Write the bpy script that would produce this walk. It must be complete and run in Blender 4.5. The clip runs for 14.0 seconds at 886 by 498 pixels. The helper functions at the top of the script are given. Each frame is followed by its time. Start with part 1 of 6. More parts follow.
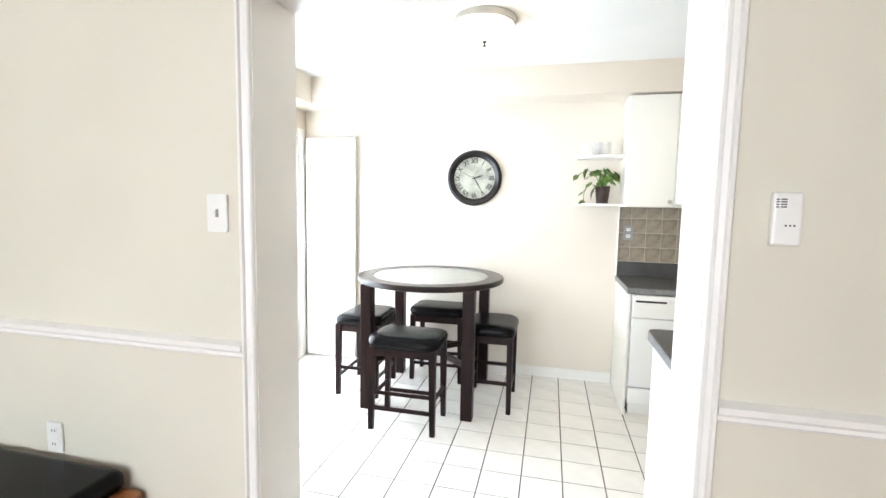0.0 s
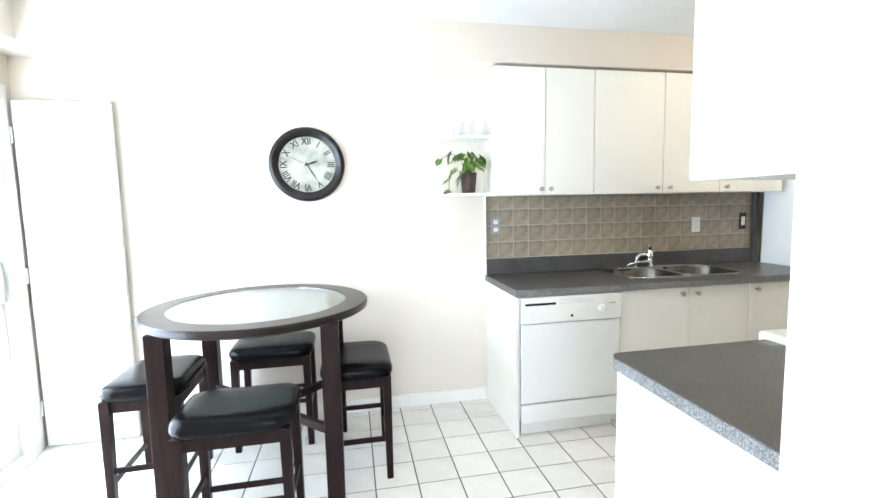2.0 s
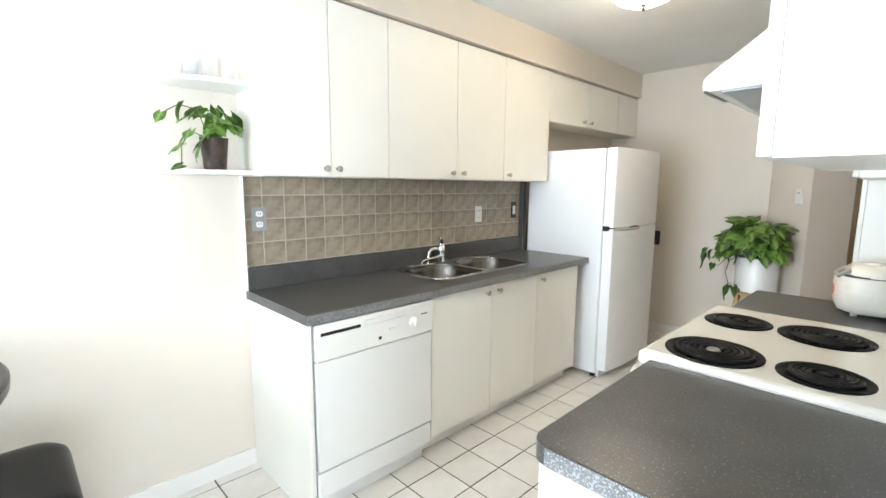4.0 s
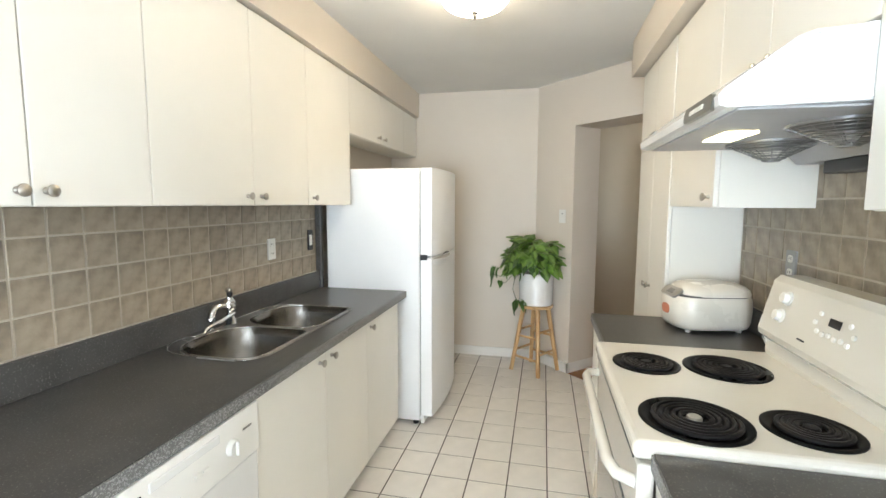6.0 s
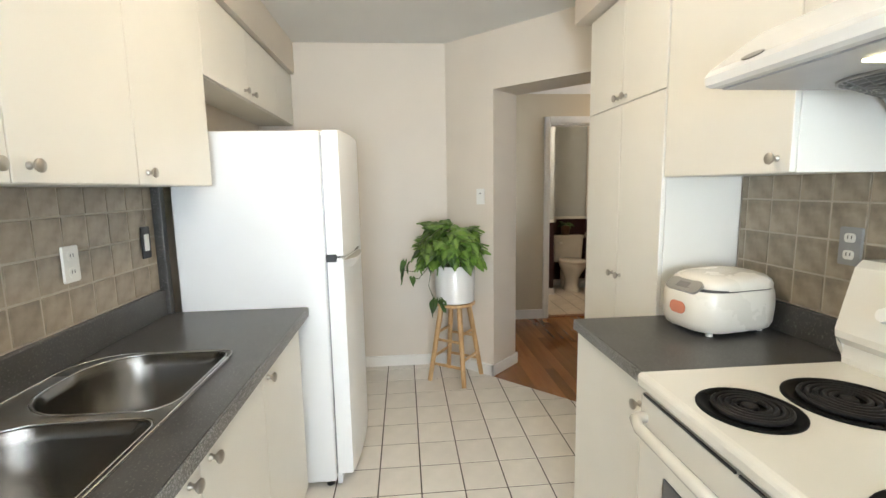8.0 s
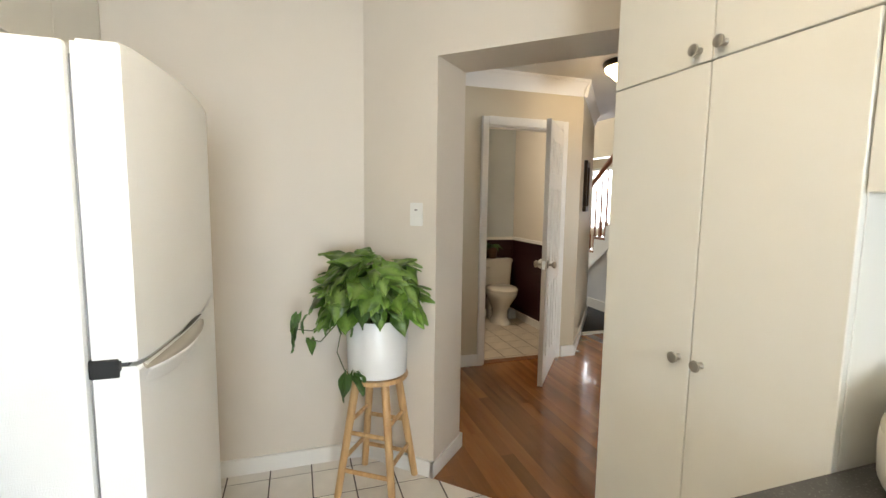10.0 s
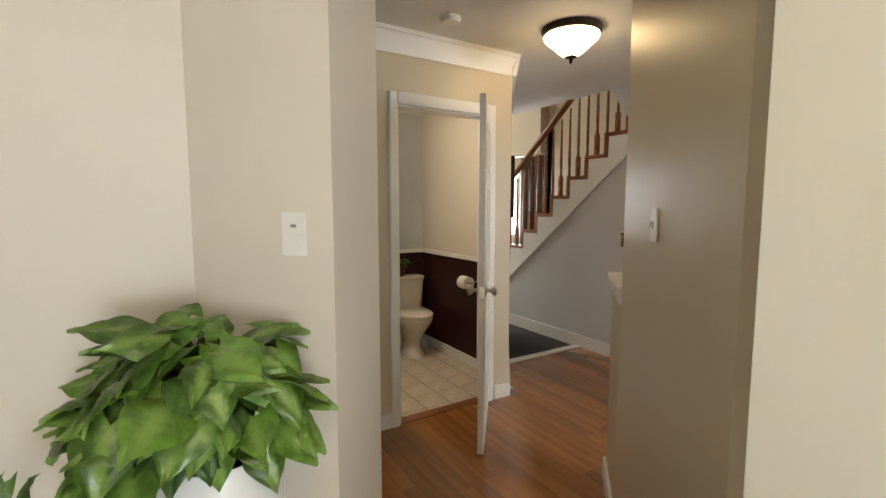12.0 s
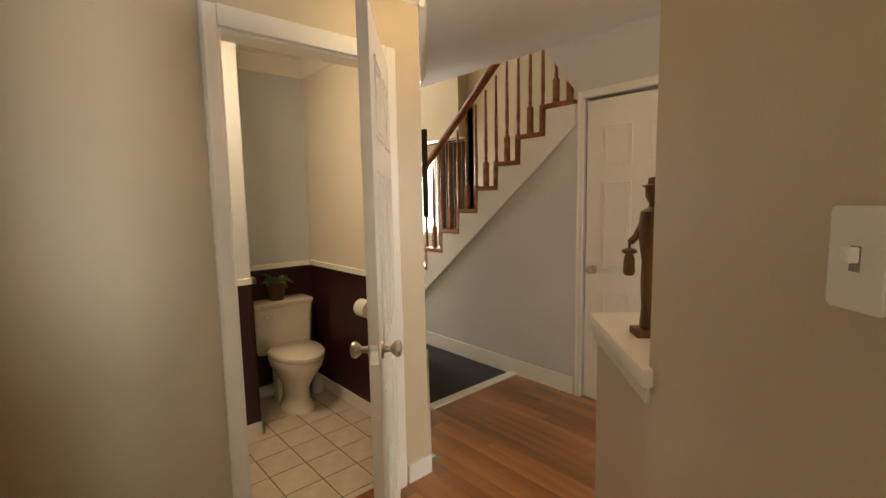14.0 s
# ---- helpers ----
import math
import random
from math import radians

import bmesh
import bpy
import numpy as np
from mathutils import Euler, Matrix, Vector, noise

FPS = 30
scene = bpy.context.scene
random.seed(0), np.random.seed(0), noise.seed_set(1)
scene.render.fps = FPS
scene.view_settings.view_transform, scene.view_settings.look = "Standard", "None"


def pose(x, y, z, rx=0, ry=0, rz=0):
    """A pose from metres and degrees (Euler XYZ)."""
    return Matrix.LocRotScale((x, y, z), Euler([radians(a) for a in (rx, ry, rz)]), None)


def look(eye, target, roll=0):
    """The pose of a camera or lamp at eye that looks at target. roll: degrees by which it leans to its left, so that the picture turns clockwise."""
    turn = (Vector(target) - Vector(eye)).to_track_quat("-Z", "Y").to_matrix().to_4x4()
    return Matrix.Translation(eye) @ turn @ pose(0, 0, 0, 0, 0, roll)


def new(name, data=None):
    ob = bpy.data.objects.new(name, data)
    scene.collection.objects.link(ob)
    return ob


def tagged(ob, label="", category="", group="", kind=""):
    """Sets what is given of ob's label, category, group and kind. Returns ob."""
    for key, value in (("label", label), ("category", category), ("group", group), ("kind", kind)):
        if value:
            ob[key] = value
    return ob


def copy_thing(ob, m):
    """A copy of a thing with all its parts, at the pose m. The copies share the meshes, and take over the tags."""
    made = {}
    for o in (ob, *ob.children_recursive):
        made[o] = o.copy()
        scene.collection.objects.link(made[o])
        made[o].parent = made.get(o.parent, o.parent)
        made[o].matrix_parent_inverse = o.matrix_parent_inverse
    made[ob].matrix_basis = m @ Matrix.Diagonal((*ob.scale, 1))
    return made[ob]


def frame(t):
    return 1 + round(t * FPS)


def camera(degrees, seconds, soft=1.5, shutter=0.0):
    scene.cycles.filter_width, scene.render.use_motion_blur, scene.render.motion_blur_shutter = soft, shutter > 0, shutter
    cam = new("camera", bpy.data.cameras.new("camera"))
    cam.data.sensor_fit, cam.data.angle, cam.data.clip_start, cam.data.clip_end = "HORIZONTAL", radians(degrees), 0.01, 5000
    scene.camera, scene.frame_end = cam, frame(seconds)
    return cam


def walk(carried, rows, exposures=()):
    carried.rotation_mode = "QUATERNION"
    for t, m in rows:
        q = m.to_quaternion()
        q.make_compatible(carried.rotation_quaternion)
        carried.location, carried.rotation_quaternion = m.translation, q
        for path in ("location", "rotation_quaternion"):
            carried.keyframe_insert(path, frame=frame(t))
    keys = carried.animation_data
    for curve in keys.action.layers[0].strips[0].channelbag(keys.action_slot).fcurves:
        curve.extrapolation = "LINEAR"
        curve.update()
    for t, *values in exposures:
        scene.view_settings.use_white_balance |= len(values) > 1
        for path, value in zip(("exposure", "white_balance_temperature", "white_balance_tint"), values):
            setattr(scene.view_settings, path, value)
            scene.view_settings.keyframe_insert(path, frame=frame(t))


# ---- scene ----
cam = camera(88.7, 14.0)
PATH = [
    (0, (0.012, 0.13, 1.439), (-0.444, 2.069, 1.253), 1.1),
    (0.5, (-0.111, 0.35, 1.423), (-0.391, 2.324, 1.262), 1.1),
    (1, (-0.227, 0.542, 1.424), (-0.302, 2.536, 1.283), 0.6),
    (1.5, (-0.313, 0.748, 1.423), (-0.187, 2.738, 1.265), -0.2),
    (2, (-0.372, 0.951, 1.421), (0.019, 2.902, 1.222), -1.1),
    (2.5, (-0.439, 1.172, 1.434), (0.239, 3.038, 1.193), -0.9),
    (3, (-0.43, 1.404, 1.423), (0.515, 3.145, 1.15), -0.4),
    (3.5, (-0.37, 1.606, 1.423), (0.805, 3.2, 1.144), 0.2),
    (5.8, (0.003, 2.471, 1.471), (1.915, 3.017, 1.256), 0.1),
    (6, (0.018, 2.551, 1.477), (1.961, 2.981, 1.277), 0.2),
    (6.5, (0.118, 2.697, 1.471), (2.103, 2.865, 1.292), -0.2),
    (7, (0.307, 2.826, 1.449), (2.295, 2.877, 1.235), -0.9),
    (7.5, (0.502, 2.893, 1.44), (2.487, 2.854, 1.192), -1.5),
    (8, (0.739, 2.962, 1.443), (2.714, 2.795, 1.173), -1.0),
    (10.3, (2.042, 2.961, 1.441), (3.919, 2.301, 1.242), 1.5),
    (10.5, (2.147, 2.937, 1.442), (4.013, 2.243, 1.251), 2.0),
    (11, (2.408, 2.897, 1.438), (4.23, 2.093, 1.256), 1.3),
    (11.5, (2.609, 2.824, 1.453), (4.378, 1.907, 1.271), 0.8),
    (12, (2.859, 2.684, 1.444), (4.557, 1.644, 1.256), -0.0),
    (12.5, (3.069, 2.532, 1.446), (4.689, 1.376, 1.251), -0.1),
    (13, (3.302, 2.37, 1.449), (4.855, 1.125, 1.249), -0.3),
    (13.5, (3.507, 2.159, 1.453), (5.011, 0.856, 1.251), -0.6),
    (14, (3.69, 1.95, 1.451), (5.177, 0.629, 1.234), -1.1),
]
walk(cam, [(t, look(eye, target, roll)) for t, eye, target, roll in PATH],
     [(0.0, 0.24, 6600, 12), (1.0, 0.34, 6400, 11), (2.5, 0.46, 6050, 10), (3.5, 0.46, 6200, 10), (6.0, 0.43, 6500, 10), (8.0, 0.48, 6600, 10), (10.5, 0.54, 6800, 10),
      (12.0, 0.47, 7050, 10), (14.0, 0.50, 8800, 14)])

# ---- world and large lights ----
world = bpy.data.worlds.new("world")
scene.world = world
world.use_nodes = True
wn, wl = world.node_tree.nodes, world.node_tree.links
sky = wn.new("ShaderNodeTexSky")
sky.sky_type, sky.sun_disc = "NISHITA", False
sky.sun_elevation, sky.sun_rotation = radians(48), radians(250)
wl.new(sky.outputs[0], wn["Background"].inputs[0])
wn["Background"].inputs[1].default_value = 0.12

sun = new("sun", bpy.data.lights.new("sun", "SUN"))
sun.data.energy, sun.data.angle, sun.data.color = 2.5, radians(0.5), (1.0, 0.95, 0.88)
sun.matrix_world = look((-20, 7, 24), (0, 0, 0))


def area(name, eye, target, w, h, power, color):
    ob = new(name, bpy.data.lights.new(name, "AREA"))
    ob.data.shape, ob.data.size, ob.data.size_y = "RECTANGLE", w, h
    ob.data.energy, ob.data.color = power, color
    ob.matrix_world = look(eye, target)
    return ob


area("patio_daylight", (-2.30, 3.02, 1.05), (0.0, 3.02, 1.0), 1.6, 1.95, 118, (0.72, 0.86, 1.0))
area("dining_window_daylight", (-1.2, -3.12, 1.35), (-0.6, 1.0, 1.2), 2.4, 1.6, 150, (0.80, 0.90, 1.0))
# Fill light added in an unseen upstairs opening to lift the dark stairwell.
area("unseen_stairwell_fill", (9.85, -1.4, 3.9), (5.5, -1.5, 2.6), 0.9, 1.3, 38, (0.95, 0.96, 1.0))
area("bathroom_light", (6.05, 1.45, 2.40), (6.3, 0.8, 0.3), 0.35, 0.15, 9, (1.0, 0.86, 0.68))
# Added in an assumed, unseen front door opening to light the under-stair wall.
area("unseen_door_daylight", (9.84, -0.35, 1.15), (6.0, -0.5, 0.8), 0.85, 1.7, 33, (0.80, 0.89, 1.0))
area("living_window_daylight", (8.95, -2.58, 1.5), (7.4, 0.0, 1.0), 1.4, 1.1, 38, (0.86, 0.92, 1.0))

# ---- materials ----


def material(name, color, rough=0.5, metal=0.0, spec=0.5, scale=6.0, vary=0.06, fine=120.0, bump=0.02, tint=None, rand=0.0, coat=0.0):
    """Two scales of colour variation, a fine bump, and a spread from object to object."""
    m = bpy.data.materials.new(name)
    m.use_nodes = True
    n, l = m.node_tree.nodes, m.node_tree.links
    b = n["Principled BSDF"]
    b.inputs["Roughness"].default_value = rough
    b.inputs["Metallic"].default_value = metal
    b.inputs["Specular IOR Level"].default_value = spec
    b.inputs["Coat Weight"].default_value = coat
    co = n.new("ShaderNodeTexCoord")
    big, small = n.new("ShaderNodeTexNoise"), n.new("ShaderNodeTexNoise")
    big.inputs["Scale"].default_value, big.inputs["Detail"].default_value = scale, 4
    small.inputs["Scale"].default_value, small.inputs["Detail"].default_value = fine, 3
    l.new(co.outputs["Object"], big.inputs["Vector"])
    l.new(co.outputs["Object"], small.inputs["Vector"])
    mixa = n.new("ShaderNodeMix")
    mixa.data_type = "RGBA"
    dark = tint or tuple(c * (1 - 2.2 * vary) for c in color)
    light = tuple(min(1, c * (1 + vary)) for c in color)
    mixa.inputs[6].default_value, mixa.inputs[7].default_value = (*dark, 1), (*light, 1)
    ramp = n.new("ShaderNodeMapRange")
    ramp.inputs[1].default_value, ramp.inputs[2].default_value = 0.3, 0.62
    l.new(big.outputs["Fac"], ramp.inputs[0])
    l.new(ramp.outputs[0], mixa.inputs[0])
    out = mixa.outputs[2]
    if rand:
        info, hsv, mr = n.new("ShaderNodeObjectInfo"), n.new("ShaderNodeHueSaturation"), n.new("ShaderNodeMapRange")
        mr.inputs[3].default_value, mr.inputs[4].default_value = 1 - rand, 1 + rand
        l.new(info.outputs["Random"], mr.inputs[0])
        l.new(mr.outputs[0], hsv.inputs["Value"])
        l.new(out, hsv.inputs["Color"])
        out = hsv.outputs[0]
    l.new(out, b.inputs["Base Color"])
    if bump:
        bp = n.new("ShaderNodeBump")
        bp.inputs["Strength"].default_value, bp.inputs["Distance"].default_value = min(1, bump * 10), 0.002
        l.new(small.outputs["Fac"], bp.inputs["Height"])
        l.new(bp.outputs[0], b.inputs["Normal"])
    rr = n.new("ShaderNodeMapRange")
    rr.inputs[3].default_value, rr.inputs[4].default_value = max(0.02, rough * 0.85), min(1, rough * 1.15)
    l.new(big.outputs["Fac"], rr.inputs[0])
    l.new(rr.outputs[0], b.inputs["Roughness"])
    return m


def speckled(name, base, light, amount, scale, rough):
    m = material(name, base, rough, scale=9, vary=0.12, fine=300, bump=0.01)
    n, l = m.node_tree.nodes, m.node_tree.links
    b = n["Principled BSDF"]
    src = b.inputs["Base Color"].links[0].from_socket
    co, tex, ramp, mix = n.new("ShaderNodeTexCoord"), n.new("ShaderNodeTexNoise"), n.new("ShaderNodeMapRange"), n.new("ShaderNodeMix")
    tex.inputs["Scale"].default_value, tex.inputs["Detail"].default_value = scale, 2
    ramp.inputs[1].default_value, ramp.inputs[2].default_value = 0.66 - amount, 0.72 - amount * 0.8
    mix.data_type = "RGBA"
    mix.inputs[7].default_value = (*light, 1)
    l.new(co.outputs["Object"], tex.inputs["Vector"])
    l.new(tex.outputs["Fac"], ramp.inputs[0])
    l.new(ramp.outputs[0], mix.inputs[0])
    l.new(src, mix.inputs[6])
    l.new(mix.outputs[2], b.inputs["Base Color"])
    return m


def grained(name, dark, light, stretch, scale, rough, coat=0.0, rand=0.0, spec=0.5):
    """Wood: noise drawn out along one axis."""
    m = material(name, light, rough, spec=spec, scale=3, vary=0.1, fine=60, bump=0.012, rand=rand, coat=coat)
    n, l = m.node_tree.nodes, m.node_tree.links
    mix = next(x for x in n if x.type == "MIX")
    mix.inputs[6].default_value, mix.inputs[7].default_value = (*dark, 1), (*light, 1)
    mp, co = n.new("ShaderNodeMapping"), next(x for x in n if x.type == "TEX_COORD")
    mp.inputs["Scale"].default_value = stretch
    noises = [x for x in n if x.type == "TEX_NOISE"]
    noises[0].inputs["Scale"].default_value, noises[0].inputs["Detail"].default_value = scale, 6
    add, info = n.new("ShaderNodeVectorMath"), n.new("ShaderNodeObjectInfo")
    l.new(co.outputs["Object"], mp.inputs["Vector"])
    l.new(mp.outputs[0], add.inputs[0])
    l.new(info.outputs["Location"], add.inputs[1])
    l.new(add.outputs[0], noises[0].inputs["Vector"])
    return m


def glowing(name, color, strength):
    m = bpy.data.materials.new(name)
    m.use_nodes = True
    b = m.node_tree.nodes["Principled BSDF"]
    b.inputs["Base Color"].default_value = (0.8, 0.78, 0.72, 1)
    b.inputs["Emission Color"].default_value = (*color, 1)
    b.inputs["Emission Strength"].default_value = strength
    b.inputs["Roughness"].default_value = 0.3
    return m


def glass(name, color=(0.9, 0.97, 0.95)):
    m = bpy.data.materials.new(name)
    m.use_nodes = True
    b = m.node_tree.nodes["Principled BSDF"]
    b.inputs["Base Color"].default_value = (*color, 1)
    b.inputs["Transmission Weight"].default_value = 1
    b.inputs["Roughness"].default_value = 0.02
    b.inputs["IOR"].default_value = 1.45
    return m


PAINT = material("beige_wall_paint", (0.71, 0.64, 0.55), 0.52, scale=1.3, vary=0.02, fine=260, bump=0.025)
# The kitchen's paint again; dimmer, warm lamp light is put into its colour.
HALL = material("lamp_toned_wall_paint", (0.57, 0.49, 0.355), 0.36, scale=1.3, vary=0.025, fine=260, bump=0.025)
SAGE = material("pale_dining_paint", (0.69, 0.65, 0.545), 0.62, scale=1.3, vary=0.02, fine=260, bump=0.025)
# Same wall paint; bluish daylight at the stairs is put into this grey.
GREY = material("daylight_toned_grey_paint", (0.60, 0.60, 0.61), 0.6, scale=1.3, vary=0.025, fine=260, bump=0.02)
BLUE = material("pale_blue_paint", (0.55, 0.58, 0.58), 0.6, scale=1.3, vary=0.025, fine=260, bump=0.02)
MAROON = material("maroon_paint", (0.032, 0.006, 0.007), 0.42, scale=2, vary=0.08, fine=200, bump=0.02)
CEIL = material("ceiling_paint", (0.78, 0.77, 0.74), 0.8, scale=2, vary=0.015, fine=180, bump=0.04)
TRIM = material("white_trim_paint", (0.80, 0.78, 0.74), 0.38, scale=3, vary=0.015, fine=90, bump=0.002)
MELAMINE = material("white_cabinet_laminate", (0.81, 0.79, 0.725), 0.38, scale=2, vary=0.015, fine=160, bump=0.006)
ENAMEL = material("white_appliance_enamel", (0.80, 0.80, 0.78), 0.22, scale=2, vary=0.015, fine=300, bump=0.008, coat=0.3)
BISQUE = material("off_white_range_enamel", (0.74, 0.71, 0.635), 0.18, scale=2, vary=0.015, fine=300, bump=0.004, coat=0.4)
FRIDGE = material("textured_fridge_enamel", (0.87, 0.88, 0.88), 0.3, scale=2, vary=0.015, fine=420, bump=0.06)
PLASTIC = material("white_plastic", (0.80, 0.79, 0.75), 0.35, scale=3, vary=0.02, fine=200, bump=0.004)
COUNTER = speckled("dark_grey_laminate", (0.062, 0.06, 0.058), (0.17, 0.165, 0.158), 0.05, 190, 0.31)
EDGE = speckled("worn_laminate_edge", (0.13, 0.13, 0.128), (0.30, 0.30, 0.295), 0.16, 260, 0.4)
SPLASH = material("taupe_backsplash_tile", (0.295, 0.245, 0.182), 0.36, scale=16, vary=0.17, fine=70, bump=0.04, rand=0.11)
SPLASH_GROUT = material("beige_grout", (0.455, 0.40, 0.325), 0.85, vary=0.06, fine=200, bump=0.05)
TILE = material("white_floor_tile", (0.78, 0.745, 0.69), 0.24, scale=7, vary=0.035, fine=90, bump=0.015, rand=0.035)
GROUT = material("dark_floor_grout", (0.055, 0.046, 0.038), 0.9, vary=0.1, fine=150, bump=0.05)
WC_TILE = material("beige_bathroom_tile", (0.62, 0.53, 0.42), 0.3, scale=8, vary=0.06, fine=90, bump=0.02, rand=0.05)
WC_GROUT = material("brown_bathroom_grout", (0.21, 0.16, 0.11), 0.9, vary=0.08, fine=150, bump=0.04)
ESPRESSO = grained("espresso_wood", (0.006, 0.0022, 0.002), (0.017, 0.0065, 0.0055), (14, 14, 1.5), 2.5, 0.36, spec=0.14)
ESPRESSO_TOP = grained("espresso_table_rim", (0.013, 0.0075, 0.006), (0.020, 0.0115, 0.0095), (2, 9, 2), 2.5, 0.3, spec=0.25)
LEATHER = material("black_vinyl", (0.0025, 0.0023, 0.003), 0.25, spec=0.12, scale=8, vary=0.1, fine=420, bump=0.012)
OAK = grained("orange_oak_floor", (0.245, 0.092, 0.026), (0.37, 0.152, 0.048), (0.8, 7, 4), 2.0, 0.16, coat=0.4, rand=0.28)
STAIR_OAK = grained("red_oak_stair", (0.16, 0.05, 0.018), (0.33, 0.12, 0.042), (2, 12, 6), 3, 0.3, coat=0.25)
PINE = grained("honey_pine", (0.42, 0.24, 0.10), (0.62, 0.40, 0.19), (14, 14, 1.6), 3, 0.4, coat=0.1)
BENCH_WOOD = grained("orange_bench_wood", (0.22, 0.075, 0.025), (0.38, 0.15, 0.05), (2, 14, 14), 3, 0.35)
# One steel in two tones: dark bowl reflections and bright rim light are coloured in.
STEEL = material("darkened_bowl_steel", (0.15, 0.14, 0.127), 0.24, 1.0, scale=4, vary=0.06, fine=300, bump=0.02)
SINK_RIM = material("brightened_rim_steel", (0.56, 0.55, 0.53), 0.3, 1.0, scale=5, vary=0.08, fine=240, bump=0.02)
BEAD = material("polished_steel_bead", (0.72, 0.71, 0.69), 0.22, 1.0, vary=0.05, bump=0.0)
COOKER = material("cream_cooker_plastic", (0.78, 0.74, 0.65), 0.28, vary=0.015, bump=0.002, coat=0.2)
NICKEL = material("satin_nickel", (0.52, 0.49, 0.44), 0.3, 1.0, vary=0.05, fine=300, bump=0.005)
CHROME = material("chrome", (0.75, 0.75, 0.75), 0.08, 1.0, vary=0.02, bump=0)
BLACK = material("black_plastic", (0.012, 0.012, 0.013), 0.35, vary=0.08, bump=0.004)
COIL = material("burner_coil_iron", (0.013, 0.012, 0.012), 0.42, 0.0, 0.12, vary=0.15, fine=200, bump=0.03)
PAN = material("black_drip_pan", (0.006, 0.006, 0.006), 0.28, 0.0, 0.06, vary=0.15, bump=0.004)
COVER = material("grey_cover_plate", (0.30, 0.30, 0.30), 0.4, 0.0, vary=0.05, bump=0.004)
SILVER = material("silver_plastic", (0.42, 0.40, 0.36), 0.35, 0.6, vary=0.05, bump=0.004)
MESHGREY = material("grey_wire", (0.30, 0.30, 0.30), 0.4, 0.8, vary=0.08, bump=0.0)
SMOKED = material("smoked_plate", (0.16, 0.15, 0.125), 0.32, vary=0.06, bump=0.003)
UNDERSIDE = material("grey_hood_panel", (0.40, 0.40, 0.41), 0.4, vary=0.05, bump=0.006)
DARKGREY = material("dark_grey_metal", (0.06, 0.06, 0.06), 0.45, 0.4, vary=0.1, bump=0.01)
RIM = material("bronze_black_rim", (0.012, 0.0095, 0.009), 0.3, 0.0, 0.35, scale=20, vary=0.3, fine=80, bump=0.03)
DIAL = material("aged_cream_dial", (0.40, 0.40, 0.335), 0.6, scale=12, vary=0.2, fine=60, bump=0.0)
INK = material("black_ink", (0.02, 0.02, 0.02), 0.6, vary=0.05, bump=0)
GREYINK = material("grey_print", (0.25, 0.24, 0.22), 0.6, vary=0.05, bump=0)
RED = material("faded_red_print", (0.55, 0.20, 0.12), 0.5, vary=0.1, bump=0)
LEAF = material("green_leaf", (0.095, 0.19, 0.026), 0.3, scale=26, vary=0.12, fine=160, bump=0.03, tint=(0.035, 0.088, 0.011), rand=0.55)
n_, l_ = LEAF.node_tree.nodes, LEAF.node_tree.links
b_ = n_["Principled BSDF"]
co_, sep_, abs_, wob_, add_, map_, mix_ = (n_.new("ShaderNode" + k) for k in ("TexCoord", "SeparateXYZ", "Math", "TexNoise", "Math", "MapRange", "Mix"))
abs_.operation, add_.operation, mix_.data_type = "ABSOLUTE", "MULTIPLY_ADD", "RGBA"
wob_.inputs["Scale"].default_value, add_.inputs[1].default_value = 60, 0.035
map_.inputs[1].default_value, map_.inputs[2].default_value = 0.022, 0.042
map_.inputs[3].default_value, map_.inputs[4].default_value = 0.75, 0.0
mix_.inputs[7].default_value = (0.19, 0.305, 0.065, 1)
l_.new(co_.outputs["Object"], sep_.inputs[0])
l_.new(co_.outputs["Object"], wob_.inputs["Vector"])
l_.new(sep_.outputs[0], abs_.inputs[0])
l_.new(wob_.outputs["Fac"], add_.inputs[0])
l_.new(abs_.outputs[0], add_.inputs[2])
l_.new(add_.outputs[0], map_.inputs[0])
l_.new(b_.inputs["Base Color"].links[0].from_socket, mix_.inputs[6])
l_.new(map_.outputs[0], mix_.inputs[0])
l_.new(mix_.outputs[2], b_.inputs["Base Color"])
# Green of the small leaves; also paints the shade inside the bushy plant.
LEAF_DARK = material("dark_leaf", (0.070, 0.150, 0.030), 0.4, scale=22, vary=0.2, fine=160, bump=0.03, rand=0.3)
STEM = material("plant_stem", (0.10, 0.12, 0.04), 0.5, vary=0.2, bump=0.02)
SOIL = material("dark_soil", (0.02, 0.015, 0.01), 0.9, scale=60, vary=0.3, bump=0.1)
CERAMIC = material("white_ceramic", (0.80, 0.80, 0.79), 0.25, vary=0.01, bump=0.0, coat=0.3)
BROWN_POT = material("brown_woven_pot", (0.045, 0.025, 0.018), 0.45, scale=50, vary=0.3, fine=90, bump=0.05)
CLAY = material("brown_clay_pot", (0.10, 0.045, 0.02), 0.6, vary=0.15, bump=0.02)
TOILET = material("cream_porcelain", (0.74, 0.68, 0.58), 0.15, vary=0.015, bump=0, coat=0.4)
PAPER = material("toilet_paper", (0.80, 0.77, 0.72), 0.9, vary=0.03, fine=200, bump=0.03)
MAT = material("charcoal_mat", (0.028, 0.029, 0.031), 0.8, scale=12, vary=0.15, fine=400, bump=0.1)
STATUE = grained("carved_brown_wood", (0.06, 0.025, 0.010), (0.20, 0.09, 0.035), (10, 10, 2), 4, 0.4)
STATUE_DARK = material("dark_carving", (0.014, 0.010, 0.008), 0.4, vary=0.2, bump=0.02)
BRONZE = material("oiled_bronze", (0.035, 0.024, 0.016), 0.35, 0.8, vary=0.15, bump=0.01)
PICTURE = material("brown_picture_print", (0.16, 0.10, 0.06), 0.4, scale=14, vary=0.35, fine=40, bump=0.0)
